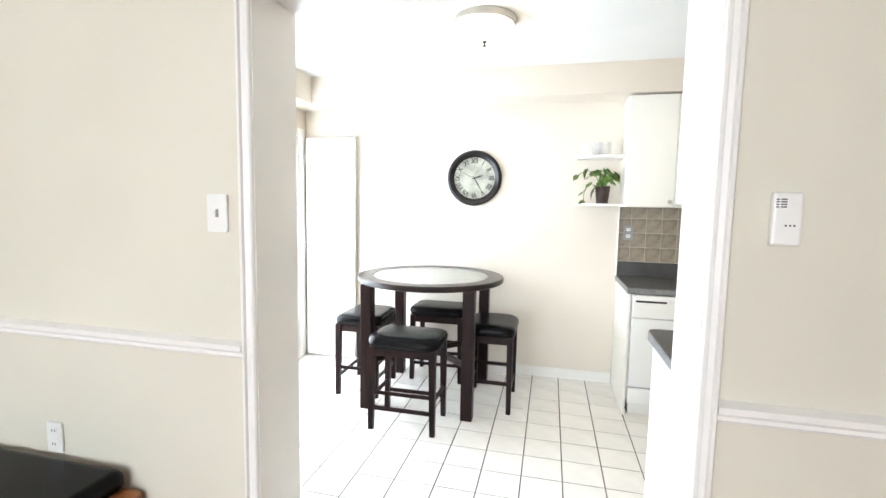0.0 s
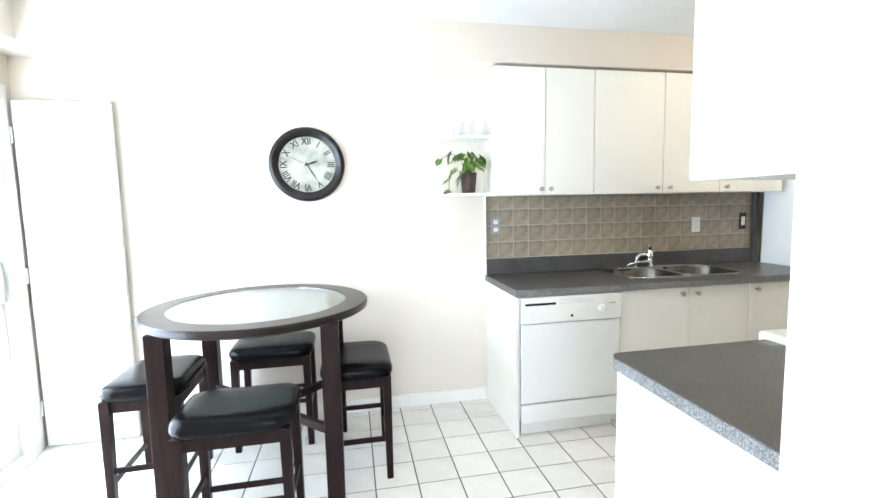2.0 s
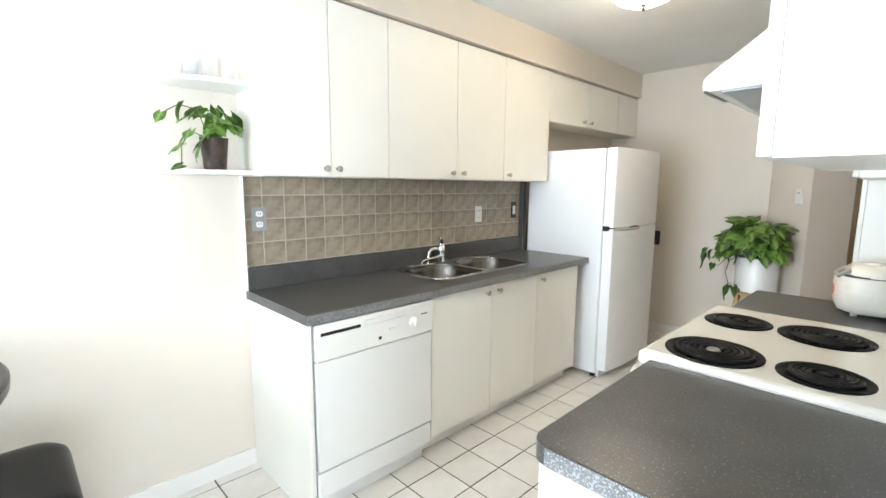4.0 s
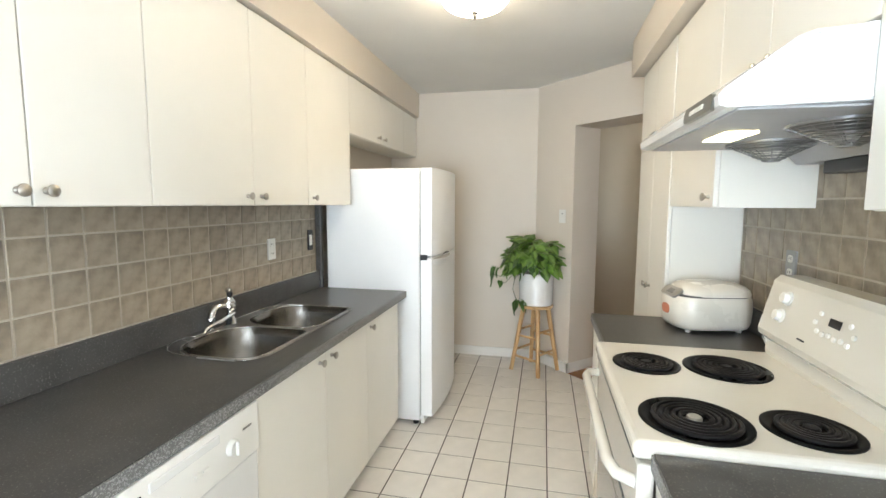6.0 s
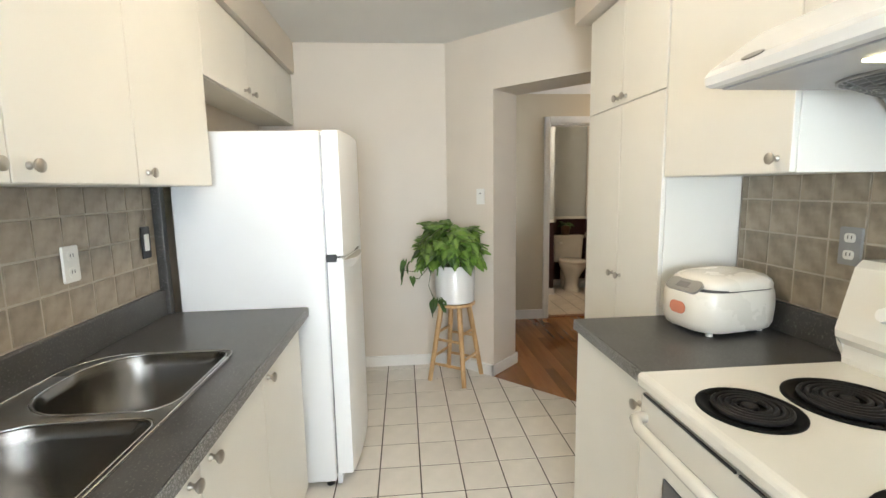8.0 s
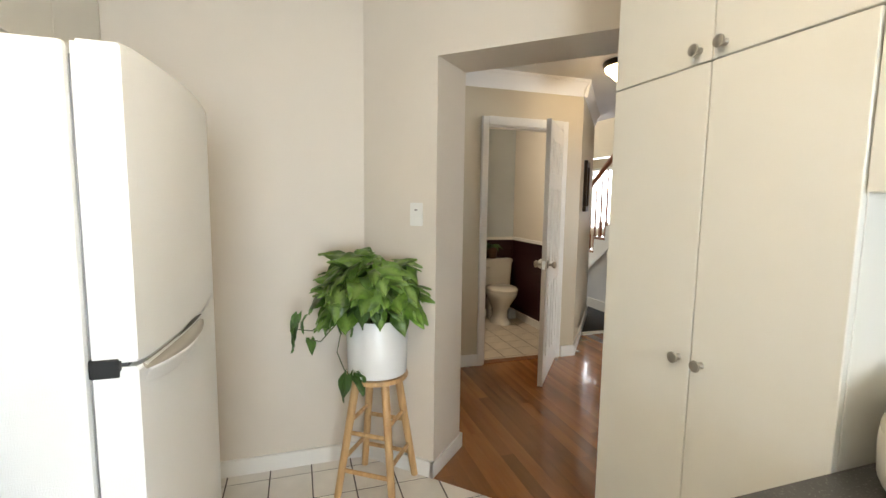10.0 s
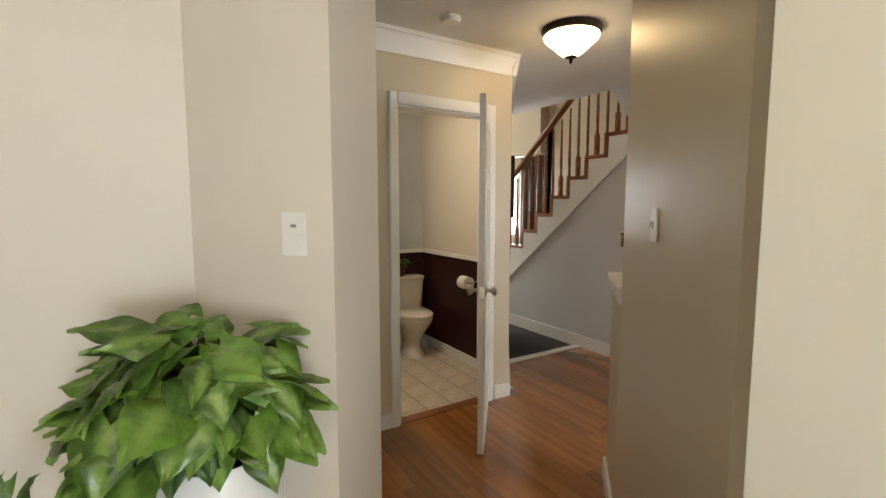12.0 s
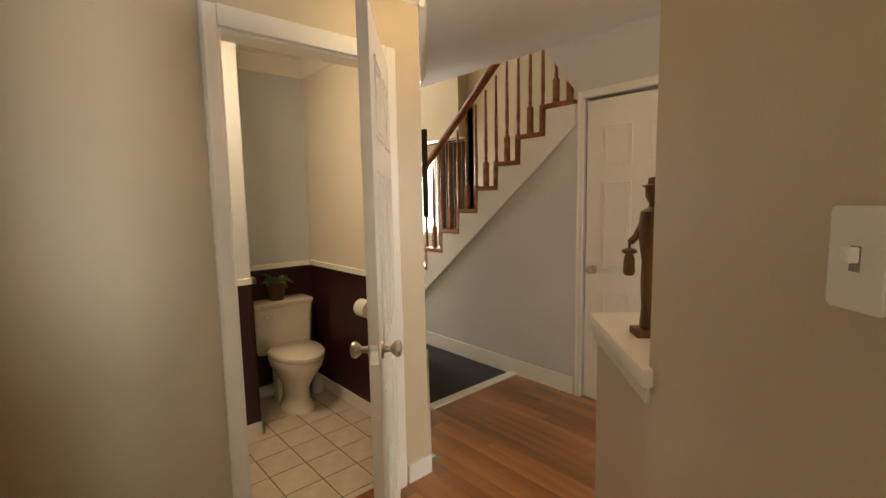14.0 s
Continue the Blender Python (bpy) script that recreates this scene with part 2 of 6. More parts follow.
CURTAIN = material("brown_curtain", (0.10, 0.055, 0.035), 0.85, scale=10, vary=0.15, fine=300, bump=0.06)
LAWN = material("pale_patio_concrete", (0.45, 0.44, 0.42), 0.85, scale=2, vary=0.1, fine=60, bump=0.06)
CLEAR = glass("clear_glass", (1, 1, 1))
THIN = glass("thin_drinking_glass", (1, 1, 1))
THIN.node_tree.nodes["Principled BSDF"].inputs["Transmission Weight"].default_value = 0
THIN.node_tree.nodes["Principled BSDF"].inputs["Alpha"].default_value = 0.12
TABLE_GLASS = glass("green_tinted_glass", (0.84, 0.95, 0.94))
TABLE_GLASS.node_tree.nodes["Principled BSDF"].inputs["Roughness"].default_value = 0.16
LAMP = glowing("lit_kitchen_glass", (1.0, 0.83, 0.60), 30.0)
LAMP_TABLE = glowing("lit_table_lamp_glass", (1.0, 0.86, 0.66), 8.0)
LAMP_WARM = glowing("lit_alabaster_glass", (1.0, 0.73, 0.40), 10.5)
HOOD_LAMP = glowing("lit_hood_lens", (1.0, 0.86, 0.48), 9.0)
DAY = glowing("bright_daylight_distance", (0.92, 0.96, 1.0), 5.0)

# ---- mesh helpers ----


def W(ob):
    m = ob.matrix_basis.copy()
    while ob.parent:
        m = ob.parent.matrix_basis @ ob.matrix_parent_inverse @ m
        ob = ob.parent
    return m


def box(bm, x0, x1, y0, y1, z0, z1, bev=0.0, seg=2):
    vs = [bm.verts.new((x, y, z)) for x in (min(x0, x1), max(x0, x1)) for y in (min(y0, y1), max(y0, y1)) for z in (min(z0, z1), max(z0, z1))]
    quads = ((0, 1, 3, 2), (4, 6, 7, 5), (0, 4, 5, 1), (2, 3, 7, 6), (0, 2, 6, 4), (1, 5, 7, 3))
    fs = [bm.faces.new([vs[i] for i in q]) for q in quads]
    if bev:
        es = list({e for f in fs for e in f.edges})
        bmesh.ops.bevel(bm, geom=es, offset=bev, segments=seg, profile=0.5, affect="EDGES")
    return vs


def prism(bm, pts, z0, z1, m=None, bev=0.0):
    """A straight prism over an outline in x, y; m lays it elsewhere."""
    m = m or Matrix()
    lo = [bm.verts.new(m @ Vector((x, y, z0))) for x, y in pts]
    hi = [bm.verts.new(m @ Vector((x, y, z1))) for x, y in pts]
    k = len(pts)
    fs = [bm.faces.new(lo[::-1]), bm.faces.new(hi)]
    fs += [bm.faces.new((lo[i], lo[(i + 1) % k], hi[(i + 1) % k], hi[i])) for i in range(k)]
    if bev:
        bmesh.ops.bevel(bm, geom=list({e for f in fs for e in f.edges}), offset=bev, segments=2, profile=0.5, affect="EDGES")


ROUND = set()


def lathe(bm, prof, n=24, m=None):
    """Turns a profile of (radius, height) about z."""
    ROUND.add(id(bm))
    m = m or Matrix()
    rings = []
    for r, z in prof:
        if r < 1e-5:
            rings.append([bm.verts.new(m @ Vector((0, 0, z)))])
        else:
            rings.append([bm.verts.new(m @ Vector((r * math.cos(2 * math.pi * i / n), r * math.sin(2 * math.pi * i / n), z))) for i in range(n)])
    for a, b in zip(rings, rings[1:]):
        for i in range(n):
            j = (i + 1) % n
            if len(a) == 1 and len(b) > 1:
                bm.faces.new((a[0], b[i], b[j]))
            elif len(b) == 1 and len(a) > 1:
                bm.faces.new((a[i], b[0], a[j]))
            elif len(a) > 1:
                bm.faces.new((a[i], b[i], b[j], a[j]))


def tube(bm, pts, r, n=8, taper=1.0, closed=False):
    ROUND.add(id(bm))
    pts = [Vector(p) for p in pts]
    rings = []
    for i, p in enumerate(pts):
        d = (pts[(i + 1) % len(pts)] - pts[i - 1]) if closed else (pts[min(i + 1, len(pts) - 1)] - pts[max(i - 1, 0)])
        q = d.to_track_quat("Z", "Y")
        rr = r * (1 + (taper - 1) * i / max(1, len(pts) - 1))
        rings.append([bm.verts.new(p + q @ Vector((rr * math.cos(2 * math.pi * k / n), rr * math.sin(2 * math.pi * k / n), 0))) for k in range(n)])
    pairs = list(zip(rings, rings[1:])) + ([(rings[-1], rings[0])] if closed else [])
    for a, b in pairs:
        for k in range(n):
            bm.faces.new((a[k], a[(k + 1) % n], b[(k + 1) % n], b[k]))
    if not closed:
        bm.faces.new(rings[0][::-1])
        bm.faces.new(rings[-1])


def finish(name, bm, mat, smooth=35):
    """A mesh from bm: flat-sided things keep flat faces, turned ones are smooth."""
    if smooth == 35:
        smooth = 50 if id(bm) in ROUND else 10
    ROUND.discard(id(bm))
    bmesh.ops.recalc_face_normals(bm, faces=bm.faces[:])
    me = bpy.data.meshes.new(name)
    bm.to_mesh(me)
    bm.free()
    me.materials.append(mat)
    if smooth:
        me.shade_smooth()
        me.set_sharp_from_angle(angle=radians(smooth))
    return me


def part(name, bm, mat, parent, label="", world=True, smooth=35):
    """One mesh under a thing or a part; its vertices are in world coordinates unless world is off."""
    me = bm if isinstance(bm, bpy.types.Mesh) else finish(name, bm, mat, smooth)
    ob = new(name, me)
    ob.parent = parent
    if world:
        ob.matrix_parent_inverse = W(parent).inverted()
    return tagged(ob, label)


def thing(name, at, label, category, group="", rz=0):
    ob = new(name)
    ob.empty_display_size = 0.1
    ob.matrix_basis = pose(*at, 0, 0, rz)
    return tagged(ob, label, category, group)


def solid(name, bm, mat, label, category, group="", kind="", smooth=35):
    return tagged(new(name, finish(name, bm, mat, smooth)), label, category, group, kind)


def structure(name, mat, boxes=(), label="", prisms=(), category=""):
    bm = bmesh.new()
    for b in boxes:
        box(bm, *b)
    for pts, z0, z1 in prisms:
        prism(bm, pts, z0, z1)
    return tagged(new(name, finish(name, bm, mat, 0)), label, category or name.split("_")[0], kind="structure")


TO_MINUS_Y, TO_PLUS_Y = pose(0, 0, 0, 90, 0, 0), pose(0, 0, 0, -90, 0, 0)
TO_MINUS_X, TO_PLUS_X = pose(0, 0, 0, 0, -90, 0), pose(0, 0, 0, 0, 90, 0)
_kb = bmesh.new()
lathe(_kb, [(0, 0), (0.009, 0), (0.009, 0.004), (0.006, 0.007), (0.006, 0.013), (0.012, 0.018), (0.016, 0.023), (0.0155, 0.027), (0.010, 0.030), (0, 0.031)], 16)
KNOB = finish("knob", _kb, NICKEL, 50)


def knob(parent, x, y, z, turn):
    ob = part("knob", KNOB, None, parent, "round satin nickel knob")
    ob.matrix_basis = Matrix.Translation((x, y, z)) @ turn
    return ob


def cabinet(name, label, x0, x1, back, front, z0, z1, doors, side, group, toe=0.0, hollow=False):
    """side -1: the doors face -y; +1: they face +y. doors: (x0, x1, z0, z1, knob x, knob z)."""
    base = thing(name, ((x0 + x1) / 2, back, z0), label, "cabinet", group)
    f = front - side * 0.019
    if hollow:
        for nm, b in (("side_panel", (x0 + 0.001, x0 + 0.019, back, f, z0 + toe, z1 - 0.17)), ("side_panel", (x1 - 0.019, x1 - 0.001, back, f, z0 + toe, z1 - 0.17)),
                      ("bottom_panel", (x0 + 0.019, x1 - 0.019, back, f, z0 + toe, z0 + toe + 0.018)), ("back_panel", (x0 + 0.019, x1 - 0.019, back, back + side * 0.01, z0 + toe + 0.018, z1)),
                      ("front_rail", (x0 + 0.019, x1 - 0.019, f - side * 0.018, f, z1 - 0.09, z1))):
            bm = bmesh.new()
            box(bm, *b)
            part(nm, bm, MELAMINE, base)
    else:
        bm = bmesh.new()
        box(bm, x0 + 0.001, x1 - 0.001, back, f, z0 + toe, z1, 0.001)
        part("body", bm, MELAMINE, base)
    if toe:
        bm = bmesh.new()
        box(bm, x0 + 0.001, x1 - 0.001, back, f - side * 0.06, z0, z0 + toe)
        part("plinth", bm, MELAMINE, base)
    for a, b, c, d, kx, kz in doors:
        bm = bmesh.new()
        box(bm, a + 0.002, b - 0.002, f + side * 0.001, front, c + 0.002, d - 0.002, 0.0025)
        door = part("door", bm, MELAMINE, base)
        if kx:
            knob(door, kx, front, kz, TO_MINUS_Y if side < 0 else TO_PLUS_Y)
    return base

# ---- the large structure ----
TOP = 2.52
structure("wall_north", PAINT, [(-2.40, 4.33, 4.03, 4.15, 0, TOP)], "beige painted kitchen wall behind the table and sink")
structure("wall_west", PAINT, [(-2.40, -2.24, 1.38, 2.12, 0, TOP), (-2.40, -2.24, 3.90, 4.03, 0, TOP), (-2.40, -2.24, 2.12, 3.90, 2.05, TOP)],
          "beige painted wall round the patio door")
structure("wall_east", PAINT, [(4.33, 4.45, 2.62, 4.15, 0, TOP)], "beige painted wall behind the plant",
          [([(4.33, 2.62), (4.02, 2.31), (4.245, 2.085), (4.57, 2.41), (4.57, 2.62)], 0, TOP)])
structure("wall_opening_header", PAINT, (), "beige painted header over the hall opening",
          [([(4.02, 2.31), (3.32, 1.61), (3.50, 1.34), (4.245, 2.085)], 2.125, TOP)])
structure("wall_south", PAINT, [(0.395, 3.30, 1.385, 1.61, 0, TOP), (-2.40, -0.885, 1.385, 1.61, 0, TOP), (-0.885, 0.395, 1.385, 1.61, 2.10, TOP)],
          "beige painted wall between kitchen and dining room")
structure("wall_dining_face", SAGE, [(0.395, 3.30, 1.375, 1.385, 0, TOP), (-3.60, -0.885, 1.375, 1.385, 0, TOP), (-0.885, 0.395, 1.375, 1.385, 2.10, TOP)],
          "pale painted dining room wall with a chair rail")
structure("wall_hall_diagonal", HALL, (), "diagonal hall wall in lamp-toned tan with a light switch",
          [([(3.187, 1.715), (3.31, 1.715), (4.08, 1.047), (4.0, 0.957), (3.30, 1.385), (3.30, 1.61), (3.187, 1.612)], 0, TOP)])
structure("wall_half", HALL, (), "half wall in lamp-toned tan with a white cap", [([(4.08, 1.047), (4.37, 0.735), (4.285, 0.645), (4.0, 0.957)], 0, 1.065)])
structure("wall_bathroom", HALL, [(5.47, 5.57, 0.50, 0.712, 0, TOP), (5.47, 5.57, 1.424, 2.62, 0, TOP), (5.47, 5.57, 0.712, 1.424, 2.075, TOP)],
          "hall wall round the bathroom door in lamp-toned tan")
structure("wall_hall_north", HALL, [(4.57, 5.57, 2.62, 2.74, 0, TOP)], "end wall of the hall in lamp-toned tan")
structure("wall_foyer_diagonal", HALL, (), "foyer wall in lamp-toned tan with a framed picture", [([(5.47, 0.50), (6.80, -0.585), (6.83, -0.55), (5.53, 0.50)], 0, TOP)])
# Beige puts the warm light on this wall into its colour.
structure("wall_bathroom_side", PAINT, [(5.76, 7.14, 0.285, 0.375, 0, TOP)], "bathroom wall above a maroon dado, beige for its warm light")
structure("wall_bathroom_back", BLUE, [(7.04, 7.14, 0.375, 1.70, 0, TOP)], "pale blue-grey bathroom wall behind the toilet")
structure("wall_bathroom_north", BLUE, [(5.57, 7.14, 1.70, 1.80, 0, TOP)], "pale blue-grey bathroom end wall")
structure("wall_bathroom_nib", BLUE, [(6.50, 6.60, 1.02, 1.70, 0, TOP)], "pale blue-grey bathroom wall beside the toilet")
structure("wall_dado", MAROON, [(5.67, 7.036, 0.375, 0.380, 0.09, 0.965), (7.035, 7.04, 0.381, 1.02, 0.09, 0.965), (6.494, 6.50, 1.016, 1.69, 0.09, 0.965), (6.494, 6.602, 1.014, 1.02, 0.09, 0.965)],
          "dark maroon painted dado in the bathroom")
structure("wall_closet", GREY, [(3.95, 4.64, -1.0, -0.90, 0, TOP), (5.41, 5.47, -1.0, -0.90, 0, 2.115), (4.64, 5.47, -1.0, -0.90, 2.115, TOP)],
          "wall over the closet door under the stairs in daylight-toned grey")
# under-stair wall and the slanted edge above the closet, as outlines in x and z
XZ = Matrix(((1, 0, 0, 0), (0, 0, -1, 0), (0, 1, 0, 0), (0, 0, 0, 1)))
bm = bmesh.new()
prism(bm, [(5.47, 0), (7.85, 0), (7.85, 0.0), (5.47, 1.955)], 0.90, 1.0, XZ)
prism(bm, [(5.47, 2.16), (5.745, TOP), (5.47, TOP)], 0.90, 1.0, XZ)
tagged(new("wall_understair", finish("wall_understair", bm, GREY, 0)), "wall under the staircase in daylight-toned grey", "wall", kind="structure")
# The high opening at x 9.9 is made up, for the added fill light.
structure("wall_stairwell", HALL, [(3.95, 7.6, -2.05, -1.95, 0, 5.0), (5.60, 5.72, -1.95, -0.90, 2.75, 5.0), (5.72, 9.9, -0.90, -0.80, 2.75, 5.0), (9.9, 10.0, -2.6, -1.95, 2.6, 5.0), (9.9, 10.0, -0.85, -0.8, 2.6, 5.0), (9.9, 10.0, -1.95, -0.85, 2.6, 3.25), (9.9, 10.0, -1.95, -0.85, 4.55, 5.0)],
          "stairwell wall in lamp-toned tan")
structure("wall_living", HALL, [(7.6, 8.2, -2.70, -2.60, 0, TOP), (9.7, 10.0, -2.70, -2.60, 0, TOP), (8.2, 9.7, -2.70, -2.60, 0, 0.9), (8.2, 9.7, -2.70, -2.60, 2.1, TOP),
                                (7.5, 7.6, -2.70, -1.95, 0, TOP), (9.9, 10.0, -2.6, -0.80, 0, TOP), (9.9, 10.0, 0.10, 0.6, 0, TOP), (9.9, 10.0, -0.80, 0.10, 2.05, TOP), (6.82, 10.0, 0.2, 0.285, 0, TOP)], "walls of the room beyond the stairs in lamp-toned tan")
structure("wall_beam", HALL, [(7.6, 9.9, -1.97, -1.80, 2.18, 5.0)], "beam beyond the stairs in lamp-toned tan")
structure("wall_dining", SAGE, [(-3.70, -3.60, -3.2, 1.385, 0, TOP), (-3.7, -2.5, -3.3, -3.2, 0, TOP), (0.1, 3.95, -3.3, -3.2, 0, TOP), (-2.5, 0.1, -3.3, -3.2, 0, 0.5), (-2.5, 0.1, -3.3, -3.2, 2.2, TOP),
                                (3.95, 4.05, -3.3, -0.90, 0, TOP)], "pale painted dining room walls")
structure("ceiling", CEIL, [(-3.7, 5.72, -1.94, 4.15, TOP, 2.75), (-3.7, 3.94, -3.3, -1.94, TOP, 2.75), (5.72, 10.0, -0.9, 4.15, TOP, 2.75), (7.6, 10.0, -3.3, -2.0, TOP, 2.75), (3.9, 10.0, -2.1, -0.8, 5.0, 5.1)],
          "white painted ceiling")
structure("ceiling_bulkhead", PAINT, [(-2.24, 4.33, 3.745, 4.03, 2.294, TOP), (-2.24, -2.02, 1.61, 3.745, 2.294, TOP), (0.405, 3.25, 1.61, 2.015, 2.294, TOP)],
          "beige painted bulkhead along the kitchen walls")
structure("floor_dining", OAK, [(-3.7, 3.95, -3.3, 1.45, -0.12, 0.0)], "orange oak dining room floor")
structure("floor_foyer", MAT, [(6.07, 10.0, -2.7, 0.3, -0.12, -0.012)], "dark foyer floor")
structure("floor_under_stairs", GREY, [(3.95, 6.07, -3.3, -0.95, -0.12, -0.002)], "floor of the closet and stairwell")
structure("ground", LAWN, [(-40, -2.40, -30, 30, -0.25, -0.06)], "pale concrete patio outside the door")

# trim
structure("baseboard_kitchen", TRIM, [(-1.70, 0.55, 4.016, 4.03, 0, 0.085), (4.314, 4.33, 2.62, 4.03, 0, 0.085), (3.187, 3.31, 1.715, 1.729, 0, 0.085)], "white painted kitchen baseboard",
          [([(4.33, 2.62), (4.014, 2.304), (4.00, 2.318), (4.316, 2.634)], 0, 0.085), ([(4.00, 2.318), (4.256, 2.062), (4.27, 2.076), (4.014, 2.332)], 0, 0.085)])
structure("baseboard_hall", TRIM, [(5.455, 5.47, 1.475, 2.62, 0, 0.10), (5.455, 5.47, 0.49, 0.64, 0, 0.10), (4.0, 4.575, -0.90, -0.885, 0, 0.125), (5.47, 6.0, -0.90, -0.885, 0, 0.125), (6.0, 7.85, -0.90, -0.885, -0.012, 0.125)],
          "white painted hall baseboard",
          [([(3.31, 1.715), (4.08, 1.047), (4.385, 0.72), (4.396, 0.73), (4.089, 1.058), (3.319, 1.728)], 0, 0.10), ([(5.47, 0.50), (6.80, -0.585), (6.79, -0.597), (5.455, 0.49)], 0, 0.10)])
structure("baseboard_bathroom", TRIM, [(5.67, 7.03, 0.380, 0.392, 0, 0.09), (7.022, 7.035, 0.392, 1.02, 0, 0.09), (6.482, 6.494, 1.0, 1.69, 0, 0.09), (6.482, 6.61, 1.0, 1.014, 0, 0.09)], "white bathroom baseboard")
structure("trim_dado_rail", TRIM, [(5.67, 7.03, 0.375, 0.397, 0.965, 1.0), (7.015, 7.04, 0.397, 1.02, 0.965, 1.0), (6.475, 6.50, 0.996, 1.69, 0.965, 1.0), (6.475, 6.61, 0.996, 1.02, 0.965, 1.0)], "white dado rail in the bathroom")
structure("threshold", TRIM, [(6.0, 6.07, -0.885, 0.02, -0.12, 0.012)], "white threshold strip at the entry mat", category="threshold")


def moulding(bm, a, b, prof, inward):
    """A trim profile of (out from the wall, height) drawn from a to b; inward: unit vector from the wall into the room."""
    a, b, n = Vector((*a, 0)), Vector((*b, 0)), Vector((*inward, 0)).normalized()
    ends = [[bm.verts.new(p + n * u + Vector((0, 0, v))) for u, v in prof] for p in (a, b)]
    k = len(prof)
    for i in range(k):
        bm.faces.new((ends[0][i], ends[0][(i + 1) % k], ends[1][(i + 1) % k], ends[1][i]))
    bm.faces.new(ends[0])
    bm.faces.new(ends[1][::-1])


CROWN = [(0, -0.11), (0.012, -0.11), (0.018, -0.092), (0.05, -0.055), (0.082, -0.022), (0.098, -0.016), (0.10, 0), (0, 0)]
crown = [(0.5 * u, TOP + 1.3 * v) for u, v in CROWN]
bm = bmesh.new()
moulding(bm, (5.47, 2.62), (5.47, 0.465), crown, (-1, 0))
moulding(bm, (5.452, 0.515), (6.80, -0.585), crown, (-0.632, -0.775))
moulding(bm, (3.45, 1.601), (4.08, 1.047), crown, (0.66, 0.751))
moulding(bm, (4.57, 2.62), (5.47, 2.62), crown, (0, -1))
moulding(bm, (4.245, 2.085), (4.57, 2.41), crown, (0.707, -0.707))
tagged(new("trim_crown_hall", finish("trim_crown_hall", bm, TRIM, 25)), "white crown moulding round the hall ceiling", "moulding", kind="structure")
bm = bmesh.new()
moulding(bm, (7.04, 0.375), (7.04, 1.70), crown, (-1, 0))
moulding(bm, (5.68, 0.375), (7.04, 0.375), crown, (0, 1))
moulding(bm, (6.50, 1.02), (6.50, 1.70), crown, (-1, 0))
tagged(new("trim_crown_bathroom", finish("trim_crown_bathroom", bm, TRIM, 25)), "white crown moulding in the bathroom", "moulding", kind="structure")

RAIL = [(0, 0.94), (0.012, 0.94), (0.018, 0.948), (0.014, 0.957), (0.026, 0.968), (0.026, 0.984), (0.010, 0.992), (0, 0.995)]
for nm, a, b, drop in (("trim_chair_rail_1", -3.6, -0.93, 0.0), ("trim_chair_rail_2", 0.44, 3.3, 0.03)):
    bm = bmesh.new()
    moulding(bm, (a, 1.375), (b, 1.375), [(u, v - drop) for u, v in RAIL], (0, -1))
    tagged(new(nm, finish(nm, bm, TRIM, 25)), "white moulded chair rail on the dining wall", "moulding", kind="structure")

# casing of the dining opening: stepped profile, with the lining of the opening
CASE = [(0, 0), (0.012, 0), (0.016, 0.006), (0.016, 0.02), (0.010, 0.024), (0.013, 0.045), (0.022, 0.05), (0.022, 0.062), (0.016, 0.067), (0, 0.067)]


def upright(bm, x, y, side, face, z0, z1):
    """A door casing: side, the way its width runs in x; face, the way it stands out in y."""
    lo = [bm.verts.new((x + side * v * 0.68, y + face * u, z0)) for u, v in CASE]
    hi = [bm.verts.new((x + side * v * 0.68, y + face * u, z1)) for u, v in CASE]
    k = len(CASE)
    for i in range(k):
        bm.faces.new((lo[i], lo[(i + 1) % k], hi[(i + 1) % k], hi[i]))
    bm.faces.new(lo), bm.faces.new(hi)


bm = bmesh.new()
upright(bm, -0.885, 1.375, -1, -1, 0, 2.15)
upright(bm, 0.395, 1.375, 1, -1, 0, 2.15)
box(bm, -0.885, 0.395, 1.355, 1.375, 2.10, 2.15)
tagged(new("trim_opening_casing", finish("trim_opening_casing", bm, TRIM, 25)), "white moulded casing of the kitchen opening", "moulding", kind="structure")
structure("trim_opening_lining", TRIM, [(-0.893, -0.882, 1.372, 1.613, 0, 2.10), (0.392, 0.403, 1.372, 1.613, 0, 2.10), (-0.882, 0.392, 1.372, 1.613, 2.092, 2.103)], "white lining of the kitchen opening")

# bathroom door casing and lining (hall side)
bm = bmesh.new()
FLAT = [(0, 0), (0.014, 0), (0.018, 0.005), (0.020, 0.055), (0.014, 0.067), (0, 0.067)]
for y0, s in ((1.424, 1), (0.712, -1)):
    k = len(FLAT)
    lo = [bm.verts.new((5.47 - u, y0 + s * 0.85 * v, 0)) for u, v in FLAT]
    hi = [bm.verts.new((5.47 - u, y0 + s * 0.85 * v, 2.146)) for u, v in FLAT]
    for i in range(k):
        bm.faces.new((lo[i], lo[(i + 1) % k], hi[(i + 1) % k], hi[i]))
    bm.faces.new(lo), bm.faces.new(hi)
box(bm, 5.448, 5.47, 0.712, 1.424, 2.075, 2.15, 0.004)
box(bm, 5.468, 5.572, 1.412, 1.424, 0, 2.075)
box(bm, 5.468, 5.572, 0.712, 0.724, 0, 2.075)
box(bm, 5.468, 5.572, 0.724, 1.412, 2.063, 2.075)
tagged(new("trim_bathroom_casing", finish("trim_bathroom_casing", bm, TRIM, 25)), "white moulded casing of the bathroom door", "moulding", kind="structure")
bm = bmesh.new()
upright(bm, 5.41, -0.90, 1, 1, 0, 2.165)
upright(bm, 4.64, -0.90, -1, 1, 0, 2.165)
box(bm, 4.64, 5.41, -0.90, -0.878, 2.115, 2.165, 0.004)
